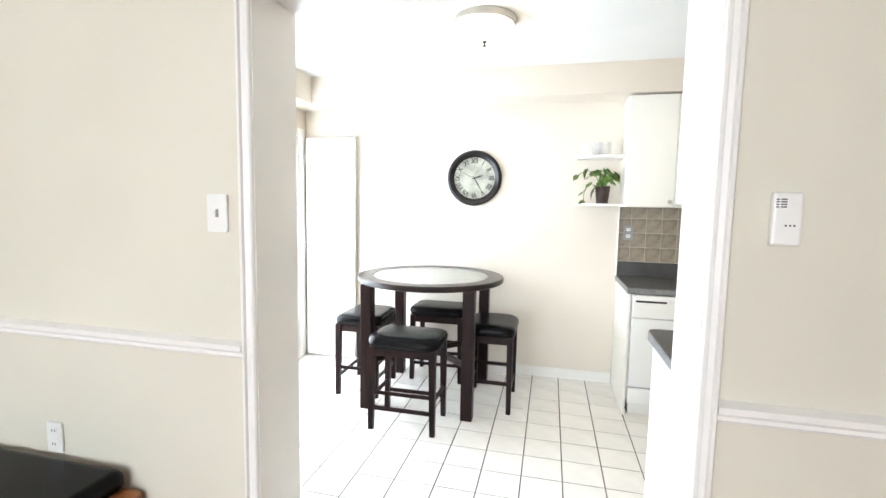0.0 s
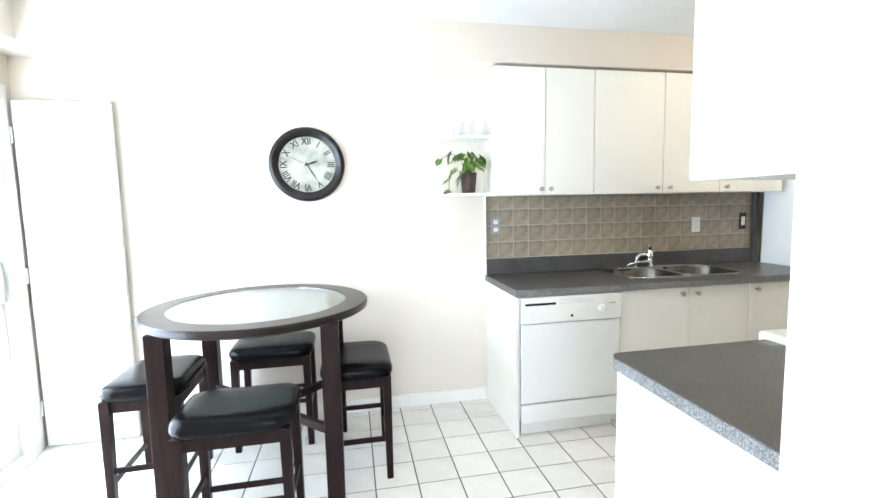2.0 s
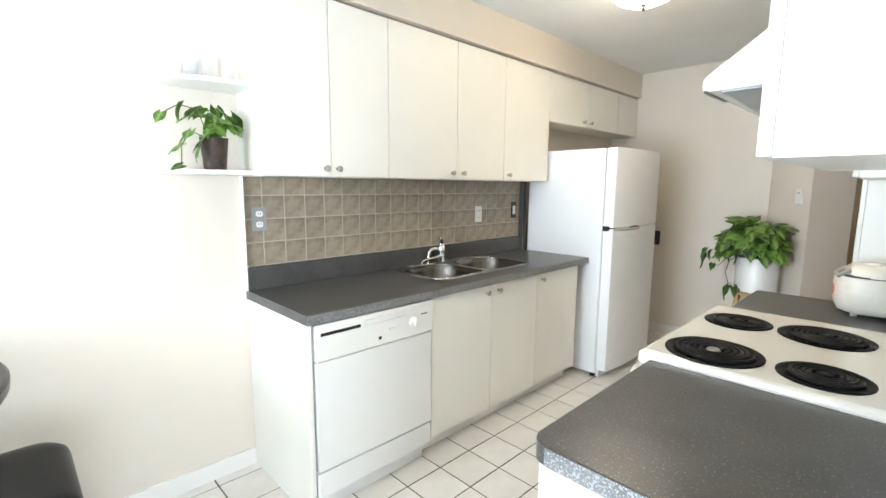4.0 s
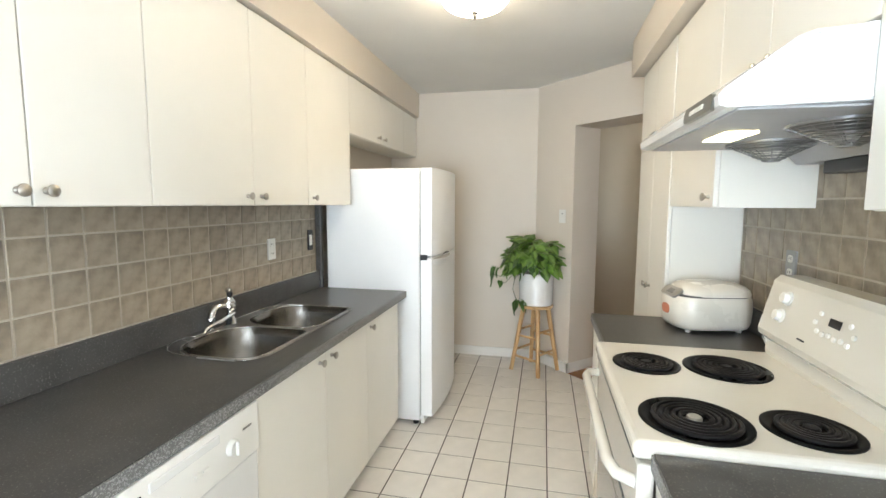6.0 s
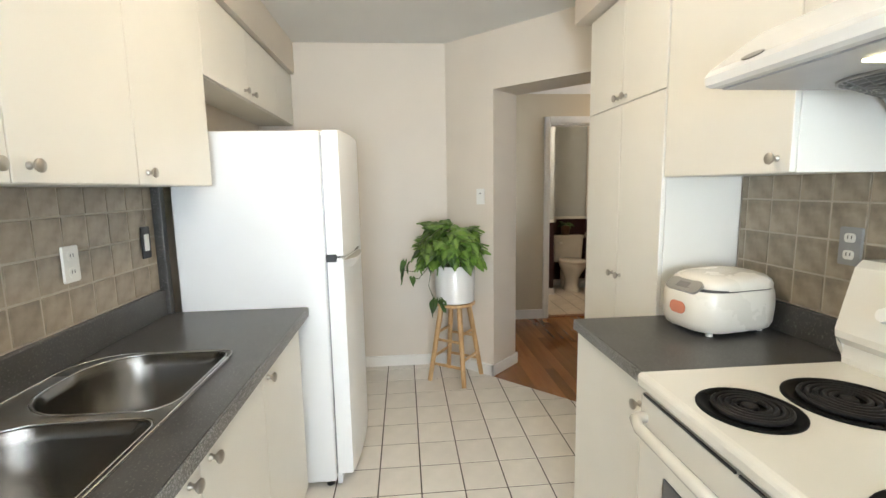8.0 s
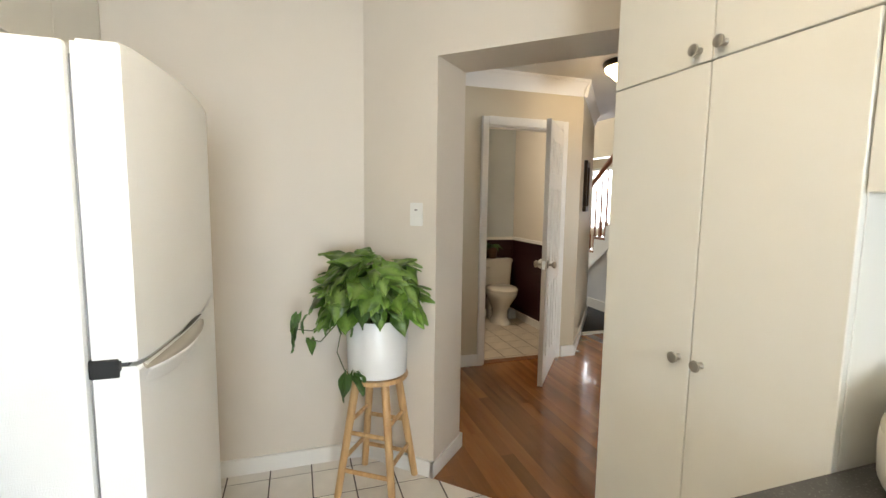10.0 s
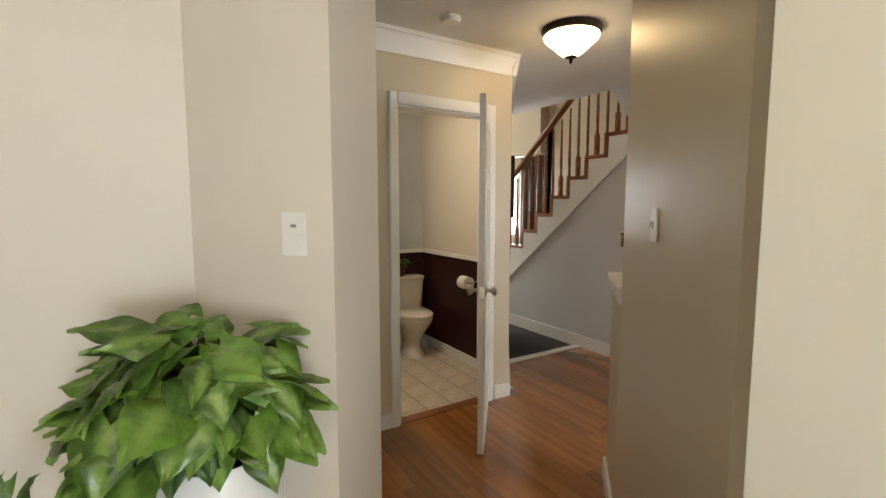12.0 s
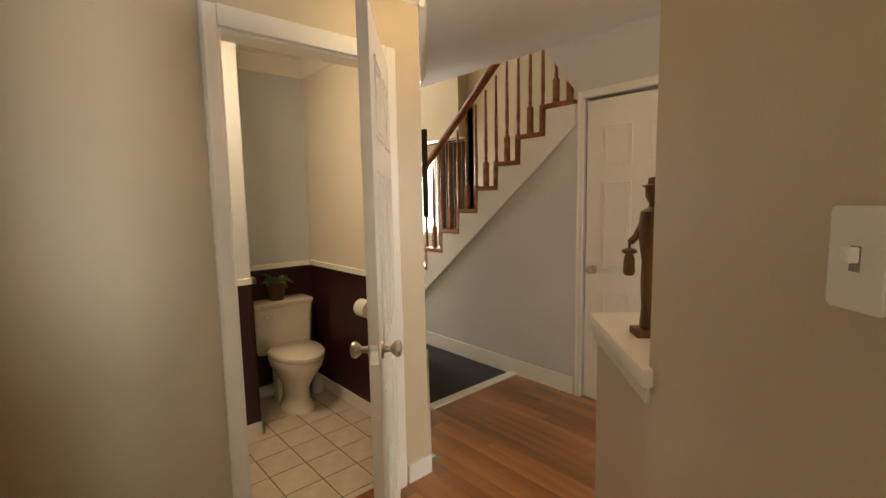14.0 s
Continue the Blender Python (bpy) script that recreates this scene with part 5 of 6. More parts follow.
for x, y, a in ((-1.365, 3.42, 91), (-0.375, 3.42, -90), (-0.862, 3.815, 180)):
    copy_thing(st, pose(x, y, 0, 0, 0, a))

# door leaf folded back against the wall
leaf = thing("door_leaf", (-1.97, 4.0, 0), "white flush door leaf standing open against the wall", "door")
bm = bmesh.new()
box(bm, -2.215, -1.722, 3.975, 4.012, 0.012, 2.045, 0.005)
part("panel", bm, TRIM, leaf)
for z in (0.25, 1.05, 1.85):
    bm = bmesh.new()
    lathe(bm, [(0, -0.045), (0.006, -0.045), (0.006, 0.045), (0, 0.045)], 10, Matrix.Translation((-2.222, 3.972, z)))
    part("hinge", bm, TRIM, leaf)

# wall clock
CX, CZ = -0.637, 1.688
ck = thing("wall_clock", (CX, 4.03, CZ), "large round wall clock with a dark rim and Roman numerals", "clock")
face = Matrix.Translation((CX, 4.03, CZ)) @ TO_MINUS_Y
bm = bmesh.new()
lathe(bm, [(0.176, 0.0), (0.234, 0.0), (0.236, 0.018), (0.228, 0.034), (0.214, 0.042), (0.205, 0.040), (0.198, 0.032), (0.186, 0.030), (0.178, 0.022), (0.176, 0.012)], 64, face)
part("rim", bm, RIM, ck, "dark bronze moulded rim")
bm = bmesh.new()
lathe(bm, [(0, 0.013), (0.180, 0.013), (0.180, 0.004), (0, 0.004)], 48, face)
dial = part("dial", bm, DIAL, ck, "aged cream dial")


def lettering(text, size, m, mat, parent, name="numeral"):
    cu = bpy.data.curves.new(name, "FONT")
    cu.body, cu.size, cu.align_x, cu.align_y, cu.extrude = text, size, "CENTER", "CENTER", 0.0004
    cu.offset = 0.0012
    tmp = bpy.data.objects.new(name, cu)
    scene.collection.objects.link(tmp)
    bpy.context.view_layer.update()
    me = bpy.data.meshes.new_from_object(tmp.evaluated_get(bpy.context.evaluated_depsgraph_get()))
    bpy.data.objects.remove(tmp)
    me.materials.clear()
    me.materials.append(mat)
    ob = part(name, me, None, parent)
    ob.matrix_basis = m
    return ob


for i, s in enumerate(("XII", "I", "II", "III", "IIII", "V", "VI", "VII", "VIII", "IX", "X", "XI")):
    lettering(s, 0.062, face @ pose(0, 0, 0, 0, 0, -30 * i) @ Matrix.Translation((0, 0.145, 0.014)) @ Matrix.Diagonal((0.8, 1, 1, 1)), INK, dial)
for nm, a, ln, w in (("hour_pointer", -72, 0.075, 0.007), ("minute_pointer", -150, 0.125, 0.005), ("second_pointer", 66, 0.135, 0.0016)):
    bm = bmesh.new()
    prism(bm, [(-w / 2, -0.02), (w / 2, -0.02), (w, ln * 0.6), (0, ln), (-w, ln * 0.6)], 0.016, 0.0175, face @ pose(0, 0, 0, 0, 0, a))
    part(nm, bm, INK, dial)
bm = bmesh.new()
lathe(bm, [(0, 0.020), (0.008, 0.020), (0.009, 0.013)], 14, face)
part("boss", bm, INK, dial)

# shelves at the cabinet end
for z in (1.468, 1.838):
    bm = bmesh.new()
    pts = [(0.546, 4.028), (0.546, 3.80)] + [(0.42 - 0.22 * math.sin(radians(a)), 3.99 - 0.19 * math.cos(radians(a))) for a in range(0, 91, 15)] + [(0.20, 4.028)]
    prism(bm, pts, z, z + 0.018, None, 0.003)
    solid("wall_shelf", bm, MELAMINE, "small white corner shelf fixed to the cabinet end", "shelf", "shelves beside the cabinet")
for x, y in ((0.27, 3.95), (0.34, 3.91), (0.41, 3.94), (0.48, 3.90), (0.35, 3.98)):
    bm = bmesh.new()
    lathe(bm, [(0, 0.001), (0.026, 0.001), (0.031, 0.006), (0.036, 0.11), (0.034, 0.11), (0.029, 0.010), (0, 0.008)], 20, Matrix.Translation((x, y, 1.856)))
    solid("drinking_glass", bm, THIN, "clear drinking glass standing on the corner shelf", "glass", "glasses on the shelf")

# ---- plants ----


def leaf_mesh(name, mat, ln, wd, lobes, curl, fold):
    """A pointed leaf along +y with a folded midrib and drooping tip."""
    bm = bmesh.new()
    rows = []
    n = 10
    for i in range(n + 1):
        s = i / n
        w = wd * max(0.0, math.sin(math.pi * (0.2 + 0.8 * s) ** 0.75)) ** 1.15
        y, z = ln * s, -curl * ln * s * s
        row = []
        for k in range(-3, 4):
            f = k / 3
            lobe = lobes * ln * abs(f) * max(0.0, 1 - 4 * s)
            narrow = 1 - 0.3 * abs(f) * max(0.0, 1 - 4 * s)
            row.append(bm.verts.new((w * f * narrow if i < n else 0.001 * f, y - lobe - 0.05 * ln * abs(f) * (1 - s), z + fold * abs(f) * w - 0.35 * w * f * f + 0.006 * math.sin(7 * s + 5 * f))))
        rows.append(row)
    for a, b in zip(rows, rows[1:]):
        for k in range(6):
            bm.faces.new((a[k], a[k + 1], b[k + 1], b[k]))
    return finish(name, bm, mat, 80)


BIG = [leaf_mesh("leaf", LEAF, 0.125, 0.058, 0.34, c, f) for c, f in ((0.25, 0.3), (0.5, 0.15), (0.15, 0.4))] + [leaf_mesh("leaf", LEAF, 0.15, 0.066, 0.36, 0.35, 0.25)]
# Darker copies for inside the bush: its inner shade is put into their colour.
BIG_SHADED = [leaf_mesh("leaf", LEAF_DARK, 0.13, 0.056, 0.34, c, 0.25) for c in (0.3, 0.5)]
SMALL = [leaf_mesh("leaf", LEAF_DARK, 0.085, 0.028, 0.25, c, 0.3) for c in (0.3, 0.6)]


def set_leaf(parent, me, at, heading, pitch, roll, size):
    ob = part("leaf", me, None, parent)
    ob.matrix_basis = Matrix.Translation(at) @ pose(0, 0, 0, 0, 0, heading) @ pose(0, 0, 0, pitch, 0, 0) @ pose(0, 0, 0, 0, roll, 0) @ Matrix.Scale(size, 4)
    return ob


rng = random.Random(11)
PX, PY = 4.035, 2.60
stool = thing("wooden_stool", (PX, PY, 0), "honey pine round-top stool carrying the plant", "stool")
bm = bmesh.new()
lathe(bm, [(0, 0.572), (0.138, 0.572), (0.150, 0.578), (0.153, 0.588), (0.149, 0.598), (0, 0.60)], 36, Matrix.Translation((PX, PY, 0)))
part("seat", bm, PINE, stool, smooth=40)
legs = []
for k in range(4):
    a = radians(10 + 90 * k)
    t_, b_ = Vector((PX + 0.105 * math.cos(a), PY + 0.105 * math.sin(a), 0.575)), Vector((PX + 0.205 * math.cos(a), PY + 0.205 * math.sin(a), 0))
    legs.append((t_, b_))
    bm = bmesh.new()
    tube(bm, [t_, t_.lerp(b_, 0.5), b_], 0.021, 12, 0.85)
    part("leg", bm, PINE, stool)
for k in range(4):
    for s in (0.36 + 0.09 * (k % 2), 0.68 + 0.09 * (k % 2)):
        bm = bmesh.new()
        tube(bm, [legs[k][0].lerp(legs[k][1], s), legs[(k + 1) % 4][0].lerp(legs[(k + 1) % 4][1], s)], 0.011, 8)
        part("rung", bm, PINE, stool)

plant = thing("potted_plant", (PX, PY, 0.60), "bushy green arrowhead plant in a white cylindrical pot", "plant")
bm = bmesh.new()
lathe(bm, [(0, 0.601), (0.134, 0.601), (0.143, 0.606), (0.151, 0.875), (0.149, 0.879), (0.142, 0.877), (0.134, 0.835), (0, 0.82)], 48, Matrix.Translation((PX, PY, 0)))
part("pot", bm, CERAMIC, plant, "plain white cylindrical pot", smooth=40)
bm = bmesh.new()
lathe(bm, [(0, 0.85), (0.08, 0.846), (0.135, 0.837)], 24, Matrix.Translation((PX, PY, 0)))
part("soil", bm, SOIL, plant)
for k in range(190):
    a, e = rng.uniform(0, 360), math.asin(rng.uniform(-0.42, 1.0))
    rr = rng.uniform(0.55, 1.0)
    c, s = math.cos(radians(a)), math.sin(radians(a))
    at = (PX - 0.01 + c * math.cos(e) * 0.22 * rr, PY + 0.035 + s * math.cos(e) * 0.225 * rr, 0.99 + math.sin(e) * 0.205 * rr)
    if at[0] - at[1] > 1.60 or at[0] > 4.22:
        continue
    set_leaf(plant, rng.choice(BIG_SHADED if rr < 0.72 else BIG), at, a - 90 + rng.uniform(-35, 35), rng.uniform(-64, 6) + math.degrees(e) * 0.4, rng.uniform(-40, 40), rng.uniform(0.6, 1.08))
for k in range(34):
    a = rng.uniform(0, 2 * math.pi)
    bm = bmesh.new()
    r = rng.uniform(0.08, 0.17)
    tube(bm, [(PX + 0.05 * math.cos(a), PY + 0.05 * math.sin(a), 0.83), (PX + r * 0.6 * math.cos(a), PY + r * 0.6 * math.sin(a), 0.93), (PX + r * math.cos(a), PY + r * math.sin(a), 0.98 + rng.uniform(0, 0.1))], 0.003, 5, 0.6)
    part("stem", bm, STEM, plant)
# trailing shoots on the fridge side
shoots = [[(PX - 0.03, PY + 0.13, 0.87), (PX - 0.06, PY + 0.20, 0.90), (PX - 0.05, PY + 0.31, 0.84), (PX - 0.04, PY + 0.375, 0.85)],
          [(PX - 0.05, PY + 0.12, 0.88), (PX - 0.08, PY + 0.18, 0.84), (PX - 0.08, PY + 0.20, 0.74), (PX - 0.10, PY + 0.17, 0.66), (PX - 0.12, PY + 0.13, 0.62)],
          [(PX - 0.04, PY + 0.20, 0.86), (PX - 0.03, PY + 0.27, 0.78), (PX - 0.02, PY + 0.315, 0.79)]]
for pts in shoots:
    bm = bmesh.new()
    fine = [Vector(pts[0])]
    for p, q in zip(pts, pts[1:]):
        fine += [Vector(p).lerp(Vector(q), s) for s in (0.33, 0.67, 1.0)]
    tube(bm, fine, 0.0032, 6, 0.7)
    part("shoot", bm, STEM, plant, "trailing brown-green shoot")
for x, y, z, h, sz in ((-0.04, 0.375, 0.85, 10, 0.9), (-0.04, 0.37, 0.92, 60, 0.8), (-0.04, 0.395, 0.83, 170, 1.0), (-0.03, 0.34, 0.90, -40, 0.9), (-0.02, 0.315, 0.79, 100, 0.9), (-0.03, 0.385, 0.87, 120, 0.9), (-0.12, 0.13, 0.63, 120, 1.2), (-0.13, 0.16, 0.645, 40, 1.3), (-0.12, 0.11, 0.645, 200, 1.1), (-0.06, 0.19, 0.92, 20, 1.0), (-0.07, 0.17, 0.94, 80, 1.0), (-0.09, 0.14, 0.90, 150, 1.0)):
    set_leaf(plant, rng.choice(SMALL), (PX + x, PY + y, z), h, rng.uniform(-80, -20), rng.uniform(-30, 30), sz)

small = thing("small_potted_plant", (0.40, 3.90, 1.486), "small trailing plant in a dark brown woven pot", "plant")
bm = bmesh.new()
lathe(bm, [(0, 0), (0.042, 0), (0.044, 0.004), (0.056, 0.128), (0.058, 0.135), (0.052, 0.135), (0.050, 0.12), (0, 0.118)], 28, Matrix.Translation((0.40, 3.90, 1.486)))
part("pot", bm, BROWN_POT, small, "dark brown ribbed pot")
for k in range(26):
    a = rng.uniform(0, 360)
    r, z = rng.uniform(0.02, 0.10), rng.uniform(1.63, 1.75)
    set_leaf(small, rng.choice(BIG), (0.39 + r * math.cos(radians(a)), 3.89 + 0.7 * r * math.sin(radians(a)), z), a - 90, rng.uniform(-50, 10), rng.uniform(-30, 30), rng.uniform(0.36, 0.6))
for pts in ([(0.38, 3.89, 1.62), (0.33, 3.87, 1.73), (0.26, 3.86, 1.74), (0.20, 3.86, 1.70)], [(0.36, 3.88, 1.62), (0.30, 3.86, 1.64), (0.26, 3.85, 1.58), (0.255, 3.85, 1.50)], [(0.37, 3.87, 1.63), (0.34, 3.85, 1.61), (0.32, 3.85, 1.57)]):
    bm = bmesh.new()
    tube(bm, pts, 0.0025, 5)
    part("shoot", bm, STEM, small)
    for p in pts[1:]:
        set_leaf(small, rng.choice(BIG), p, rng.uniform(40, 140), rng.uniform(-60, -10), rng.uniform(-30, 30), rng.uniform(0.36, 0.55))

bx = thing("wall_box", (4.33, 3.525, 0.94), "small black box fixed to the wall behind the fridge", "wall box")
bm = bmesh.new()
box(bm, 4.29, 4.329, 3.47, 3.58, 0.872, 1.008, 0.008, 3)
part("housing", bm, BLACK, bx)
bm = bmesh.new()
box(bm, 4.286, 4.291, 3.482, 3.568, 0.884, 0.996, 0.003)
part("cover", bm, DARKGREY, bx, "dark grey cover plate")

# ---- dining bench at the start ----
bench = thing("bench", (-1.95, 1.15, 0), "wooden bench with a black padded cushion", "bench")
bm = bmesh.new()
box(bm, -2.60, -1.40, 0.93, 1.352, 0.425, 0.505, 0.03, 4)
part("cushion", bm, LEATHER, bench, "black padded cushion")
bm = bmesh.new()
box(bm, -2.62, -1.345, 0.91, 1.358, 0.36, 0.425, 0.006)
part("frame", bm, BENCH_WOOD, bench)
for x in (-2.57, -1.40):
    for y in (0.96, 1.31):
        bm = bmesh.new()
        box(bm, x - 0.03, x + 0.03, y - 0.03, y + 0.03, 0, 0.36, 0.004)
        part("leg", bm, BENCH_WOOD, bench)

# ---- hall ----
BELL = [(0.15, -0.035), (0.152, -0.048), (0.145, -0.064), (0.127, -0.082), (0.105, -0.101), (0.084, -0.124), (0.060, -0.148), (0.034, -0.166), (0.018, -0.172), (0, -0.173)]
ceiling_lamp((4.90, 0.515, TOP), "dark bronze hall lamp with a lit alabaster bell shade", BRONZE, LAMP_WARM, 0.168, [(r * 1.1, z) for r, z in BELL], 0.040)
bm = bmesh.new()
lathe(bm, [(0, 0), (0.06, 0), (0.062, -0.012), (0.05, -0.03), (0, -0.034)], 28, Matrix.Translation((5.145, 1.235, TOP)))
solid("smoke_alarm", bm, PLASTIC, "round cream smoke alarm on the hall ceiling", "smoke alarm")


def panelled(base, w, h, d, panels, mat):
    """A moulded door slab, local x along its width, y through its thickness."""
    bm = bmesh.new()
    box(bm, 0, w, -d / 2, d / 2, 0.008, h, 0.002)
    slab = part("slab", bm, mat, base, world=False)
    for s in (-1, 1):
        for x0, x1, z0, z1 in panels:
            bm = bmesh.new()
            y0 = s * d / 2
            for a, b, lift in ((0.0, 0.013, 0.007), (0.022, 0.036, 0.005)):
                box(bm, x0 + a, x0 + b, y0 - 0.002 * s, y0 + s * lift, z0 + a, z1 - a, 0.0015)
                box(bm, x1 - b, x1 - a, y0 - 0.002 * s, y0 + s * lift, z0 + a, z1 - a, 0.0015)
                box(bm, x0 + b, x1 - b, y0 - 0.002 * s, y0 + s * lift, z0 + a, z0 + b, 0.0015)
                box(bm, x0 + b, x1 - b, y0 - 0.002 * s, y0 + s * lift, z1 - b, z1 - a, 0.0015)
            part("moulding", bm, mat, slab, world=False)
    return slab


def door_knob(slab, x, z, d, sides):
    for s in sides:
        bm = bmesh.new()
        lathe(bm, [(0, 0), (0.032, 0), (0.030, 0.006), (0.012, 0.010), (0.010, 0.030), (0.020, 0.038), (0.028, 0.050), (0.026, 0.062), (0.012, 0.068), (0, 0.069)], 24,
              Matrix.Translation((x, s * d / 2, z)) @ (TO_PLUS_Y if s > 0 else TO_MINUS_Y))
        part("door_knob", bm, NICKEL, slab, "round satin nickel door knob", world=False, smooth=40)


def six(w):
    a, b, c, d = 0.11, w / 2 - 0.05, w / 2 + 0.05, w - 0.11
    return [(x0, x1, z0, z1) for x0, x1 in ((a, b), (c, d)) for z0, z1 in ((0.22, 0.80), (0.95, 1.55), (1.66, 1.92))]


wc = thing("bathroom_door", (5.452, 0.722, 0.0), "white six-panel bathroom door standing open into the hall", "door", rz=140.5)
slab = panelled(wc, 0.735, 2.05, 0.036, six(0.735), TRIM)
door_knob(slab, 0.675, 0.962, 0.036, (-1, 1))
bm = bmesh.new()
box(bm, 0.7345, 0.7365, -0.013, 0.013, 0.93, 0.995)
part("latch_plate", bm, CHROME, slab, "chrome latch plate", world=False)
cd = thing("closet_door", (4.655, -0.935, 0.0), "white six-panel closet door under the stairs, closed", "door")
slab = panelled(cd, 0.745, 2.095, 0.036, six(0.745), TRIM)
door_knob(slab, 0.685, 0.945, 0.036, (1,))

# toilet with its tank against the far wall, facing the door
wct = thing("toilet", (6.72, 0.68, 0.004), "cream porcelain toilet with its lid closed", "toilet", rz=90)
# local: +y is the front


def egg(bm, rings, n=28):
    prev = None
    for w, f, b, z in rings:
        cur = []
        for i in range(n):
            a = 2 * math.pi * i / n
            s = math.sin(a)
            cur.append(bm.verts.new((w * math.cos(a), (f if s > 0 else b) * s, z)))
        if prev:
            for i in range(n):
                bm.faces.new((prev[i], prev[(i + 1) % n], cur[(i + 1) % n], cur[i]))
        else:
            bm.faces.new(cur)
        prev = cur
    bm.faces.new(prev)


bm = bmesh.new()
egg(bm, [(0.11, 0.17, 0.15, 0.0), (0.108, 0.165, 0.15, 0.03), (0.085, 0.12, 0.14, 0.07), (0.085, 0.12, 0.14, 0.16), (0.12, 0.18, 0.16, 0.24), (0.168, 0.26, 0.18, 0.33), (0.18, 0.285, 0.19, 0.38), (0.176, 0.28, 0.19, 0.392)])
part("bowl", bm, TOILET, wct, world=False, smooth=60)
bm = bmesh.new()
egg(bm, [(0.178, 0.285, 0.17, 0.394), (0.182, 0.29, 0.172, 0.402), (0.182, 0.29, 0.172, 0.424), (0.165, 0.27, 0.155, 0.434)])
part("lid", bm, TOILET, wct, world=False, smooth=60)
bm = bmesh.new()
loaf(bm, [(0.19, 0.075, 0.37, 0.03), (0.205, 0.085, 0.40, 0.035), (0.22, 0.092, 0.70, 0.035)])
bmesh.ops.translate(bm, verts=bm.verts[:], vec=(0, -0.225, 0))
tank = part("tank", bm, TOILET, wct, world=False, smooth=50)
bm = bmesh.new()
loaf(bm, [(0.226, 0.098, 0.701, 0.035), (0.23, 0.102, 0.712, 0.035), (0.228, 0.10, 0.735, 0.035), (0.21, 0.085, 0.742, 0.03)])
bmesh.ops.translate(bm, verts=bm.verts[:], vec=(0, -0.225, 0))
part("tank_lid", bm, TOILET, tank, world=False, smooth=50)
bm = bmesh.new()
tube(bm, [(0.15, -0.13, 0.65), (0.15, -0.118, 0.65), (0.10, -0.112, 0.645)], 0.008, 8)
part("flush_lever", bm, CHROME, tank, "chrome flush lever", world=False)
bm = bmesh.new()
box(bm, -0.09, 0.09, -0.22, -0.10, 0.0, 0.375, 0.02)
part("pedestal", bm, TOILET, wct, world=False)
wp = thing("small_potted_plant", (6.94, 0.70, 0.745), "small dark plant in a clay pot on the toilet tank", "plant")
bm = bmesh.new()
lathe(bm, [(0, 0), (0.05, 0), (0.065, 0.11), (0.068, 0.115), (0.068, 0.13), (0.06, 0.13), (0, 0.12)], 24, Matrix.Translation((6.94, 0.70, 0.747)))
part("pot", bm, CLAY, wp)
for k in range(26):
    a = rng.uniform(0, 360)
    set_leaf(wp, rng.choice(SMALL), (6.94 + 0.03 * math.cos(radians(a)), 0.70 + 0.05 * math.sin(radians(a)), 0.88 + rng.uniform(0, 0.04)), a - 90, rng.uniform(-20, 40), rng.uniform(-40, 40), rng.uniform(0.5, 0.9))
roll = thing("toilet_roll_holder", (6.12, 0.38, 0.76), "toilet roll on a wall holder against the maroon dado", "toilet roll")
bm = bmesh.new()
lathe(bm, [(0.02, -0.055), (0.056, -0.055), (0.056, 0.055), (0.02, 0.055), (0.02, -0.055)], 28, Matrix.Translation((6.12, 0.455, 0.775)) @ TO_PLUS_X)
part("roll", bm, PAPER, roll, "white paper roll")
bm = bmesh.new()
box(bm, 6.075, 6.165, 0.397, 0.404, 0.69, 0.78, 0.001)
part("loose_sheet", bm, PAPER, roll)
bm = bmesh.new()
tube(bm, [(6.05, 0.381, 0.79), (6.05, 0.455, 0.775), (6.19, 0.455, 0.775), (6.19, 0.381, 0.79)], 0.007, 8)
part("bracket", bm, NICKEL, roll)
bm = bmesh.new()
loaf(bm, [(0.05, 0.05, 0.004, 0.03), (0.045, 0.045, 0.09, 0.03), (0.03, 0.03, 0.12, 0.02)])
bmesh.ops.translate(bm, verts=bm.verts[:], vec=(6.86, 0.46, 0))
solid("cleaning_bottle", bm, BLUE, "small blue-grey container on the bathroom floor", "container")

# picture on the foyer wall
d = Vector((1.33, -1.085, 0)).normalized()
nrm = Vector((-0.632, -0.775, 0))
pm = Matrix.Translation((5.87, 0.1737, 1.60)) @ Matrix(((d.x, 0, nrm.x, 0), (d.y, 0, nrm.y, 0), (0, 1, 0, 0), (0, 0, 0, 1)))
pic = thing("picture_frame", (5.87, 0.1737, 1.60), "small framed brown picture on the foyer wall", "picture")
bm = bmesh.new()
for b in ((-0.19, 0.19, 0.20, 0.25), (-0.19, 0.19, -0.25, -0.20), (-0.19, -0.14, -0.20, 0.20), (0.14, 0.19, -0.20, 0.20)):
    prism(bm, [(b[0], b[2]), (b[1], b[2]), (b[1], b[3]), (b[0], b[3])], 0.002, 0.035, pm, 0.006)
part("frame", bm, BRONZE, pic, "dark ornate frame")
bm = bmesh.new()
prism(bm, [(-0.14, -0.20), (0.14, -0.20), (0.14, 0.20), (-0.14, 0.20)], 0.002, 0.014, pm)
part("print", bm, PICTURE, pic)

# staircase rising towards -x
RUN, RISE, NT = 0.2315, 0.1905, 11
stair = thing("staircase", (6.7, -1.4, 0), "oak staircase with white stringer and turned balusters", "staircase")
for k in range(NT):
    x0, z1 = 5.487 + RUN * k, 2.128 - RISE * k
    bm = bmesh.new()
    box(bm, x0, x0 + RUN + 0.03, -1.95, -0.868, z1 - 0.036, z1, 0.008, 3)
    part("tread", bm, STAIR_OAK, stair)
    bm = bmesh.new()
    box(bm, x0 + RUN - 0.005, x0 + RUN + 0.012, -1.94, -0.885, max(0.0, z1 - RISE), z1 - 0.037)
    part("riser", bm, STAIR_OAK, stair)
bm = bmesh.new()
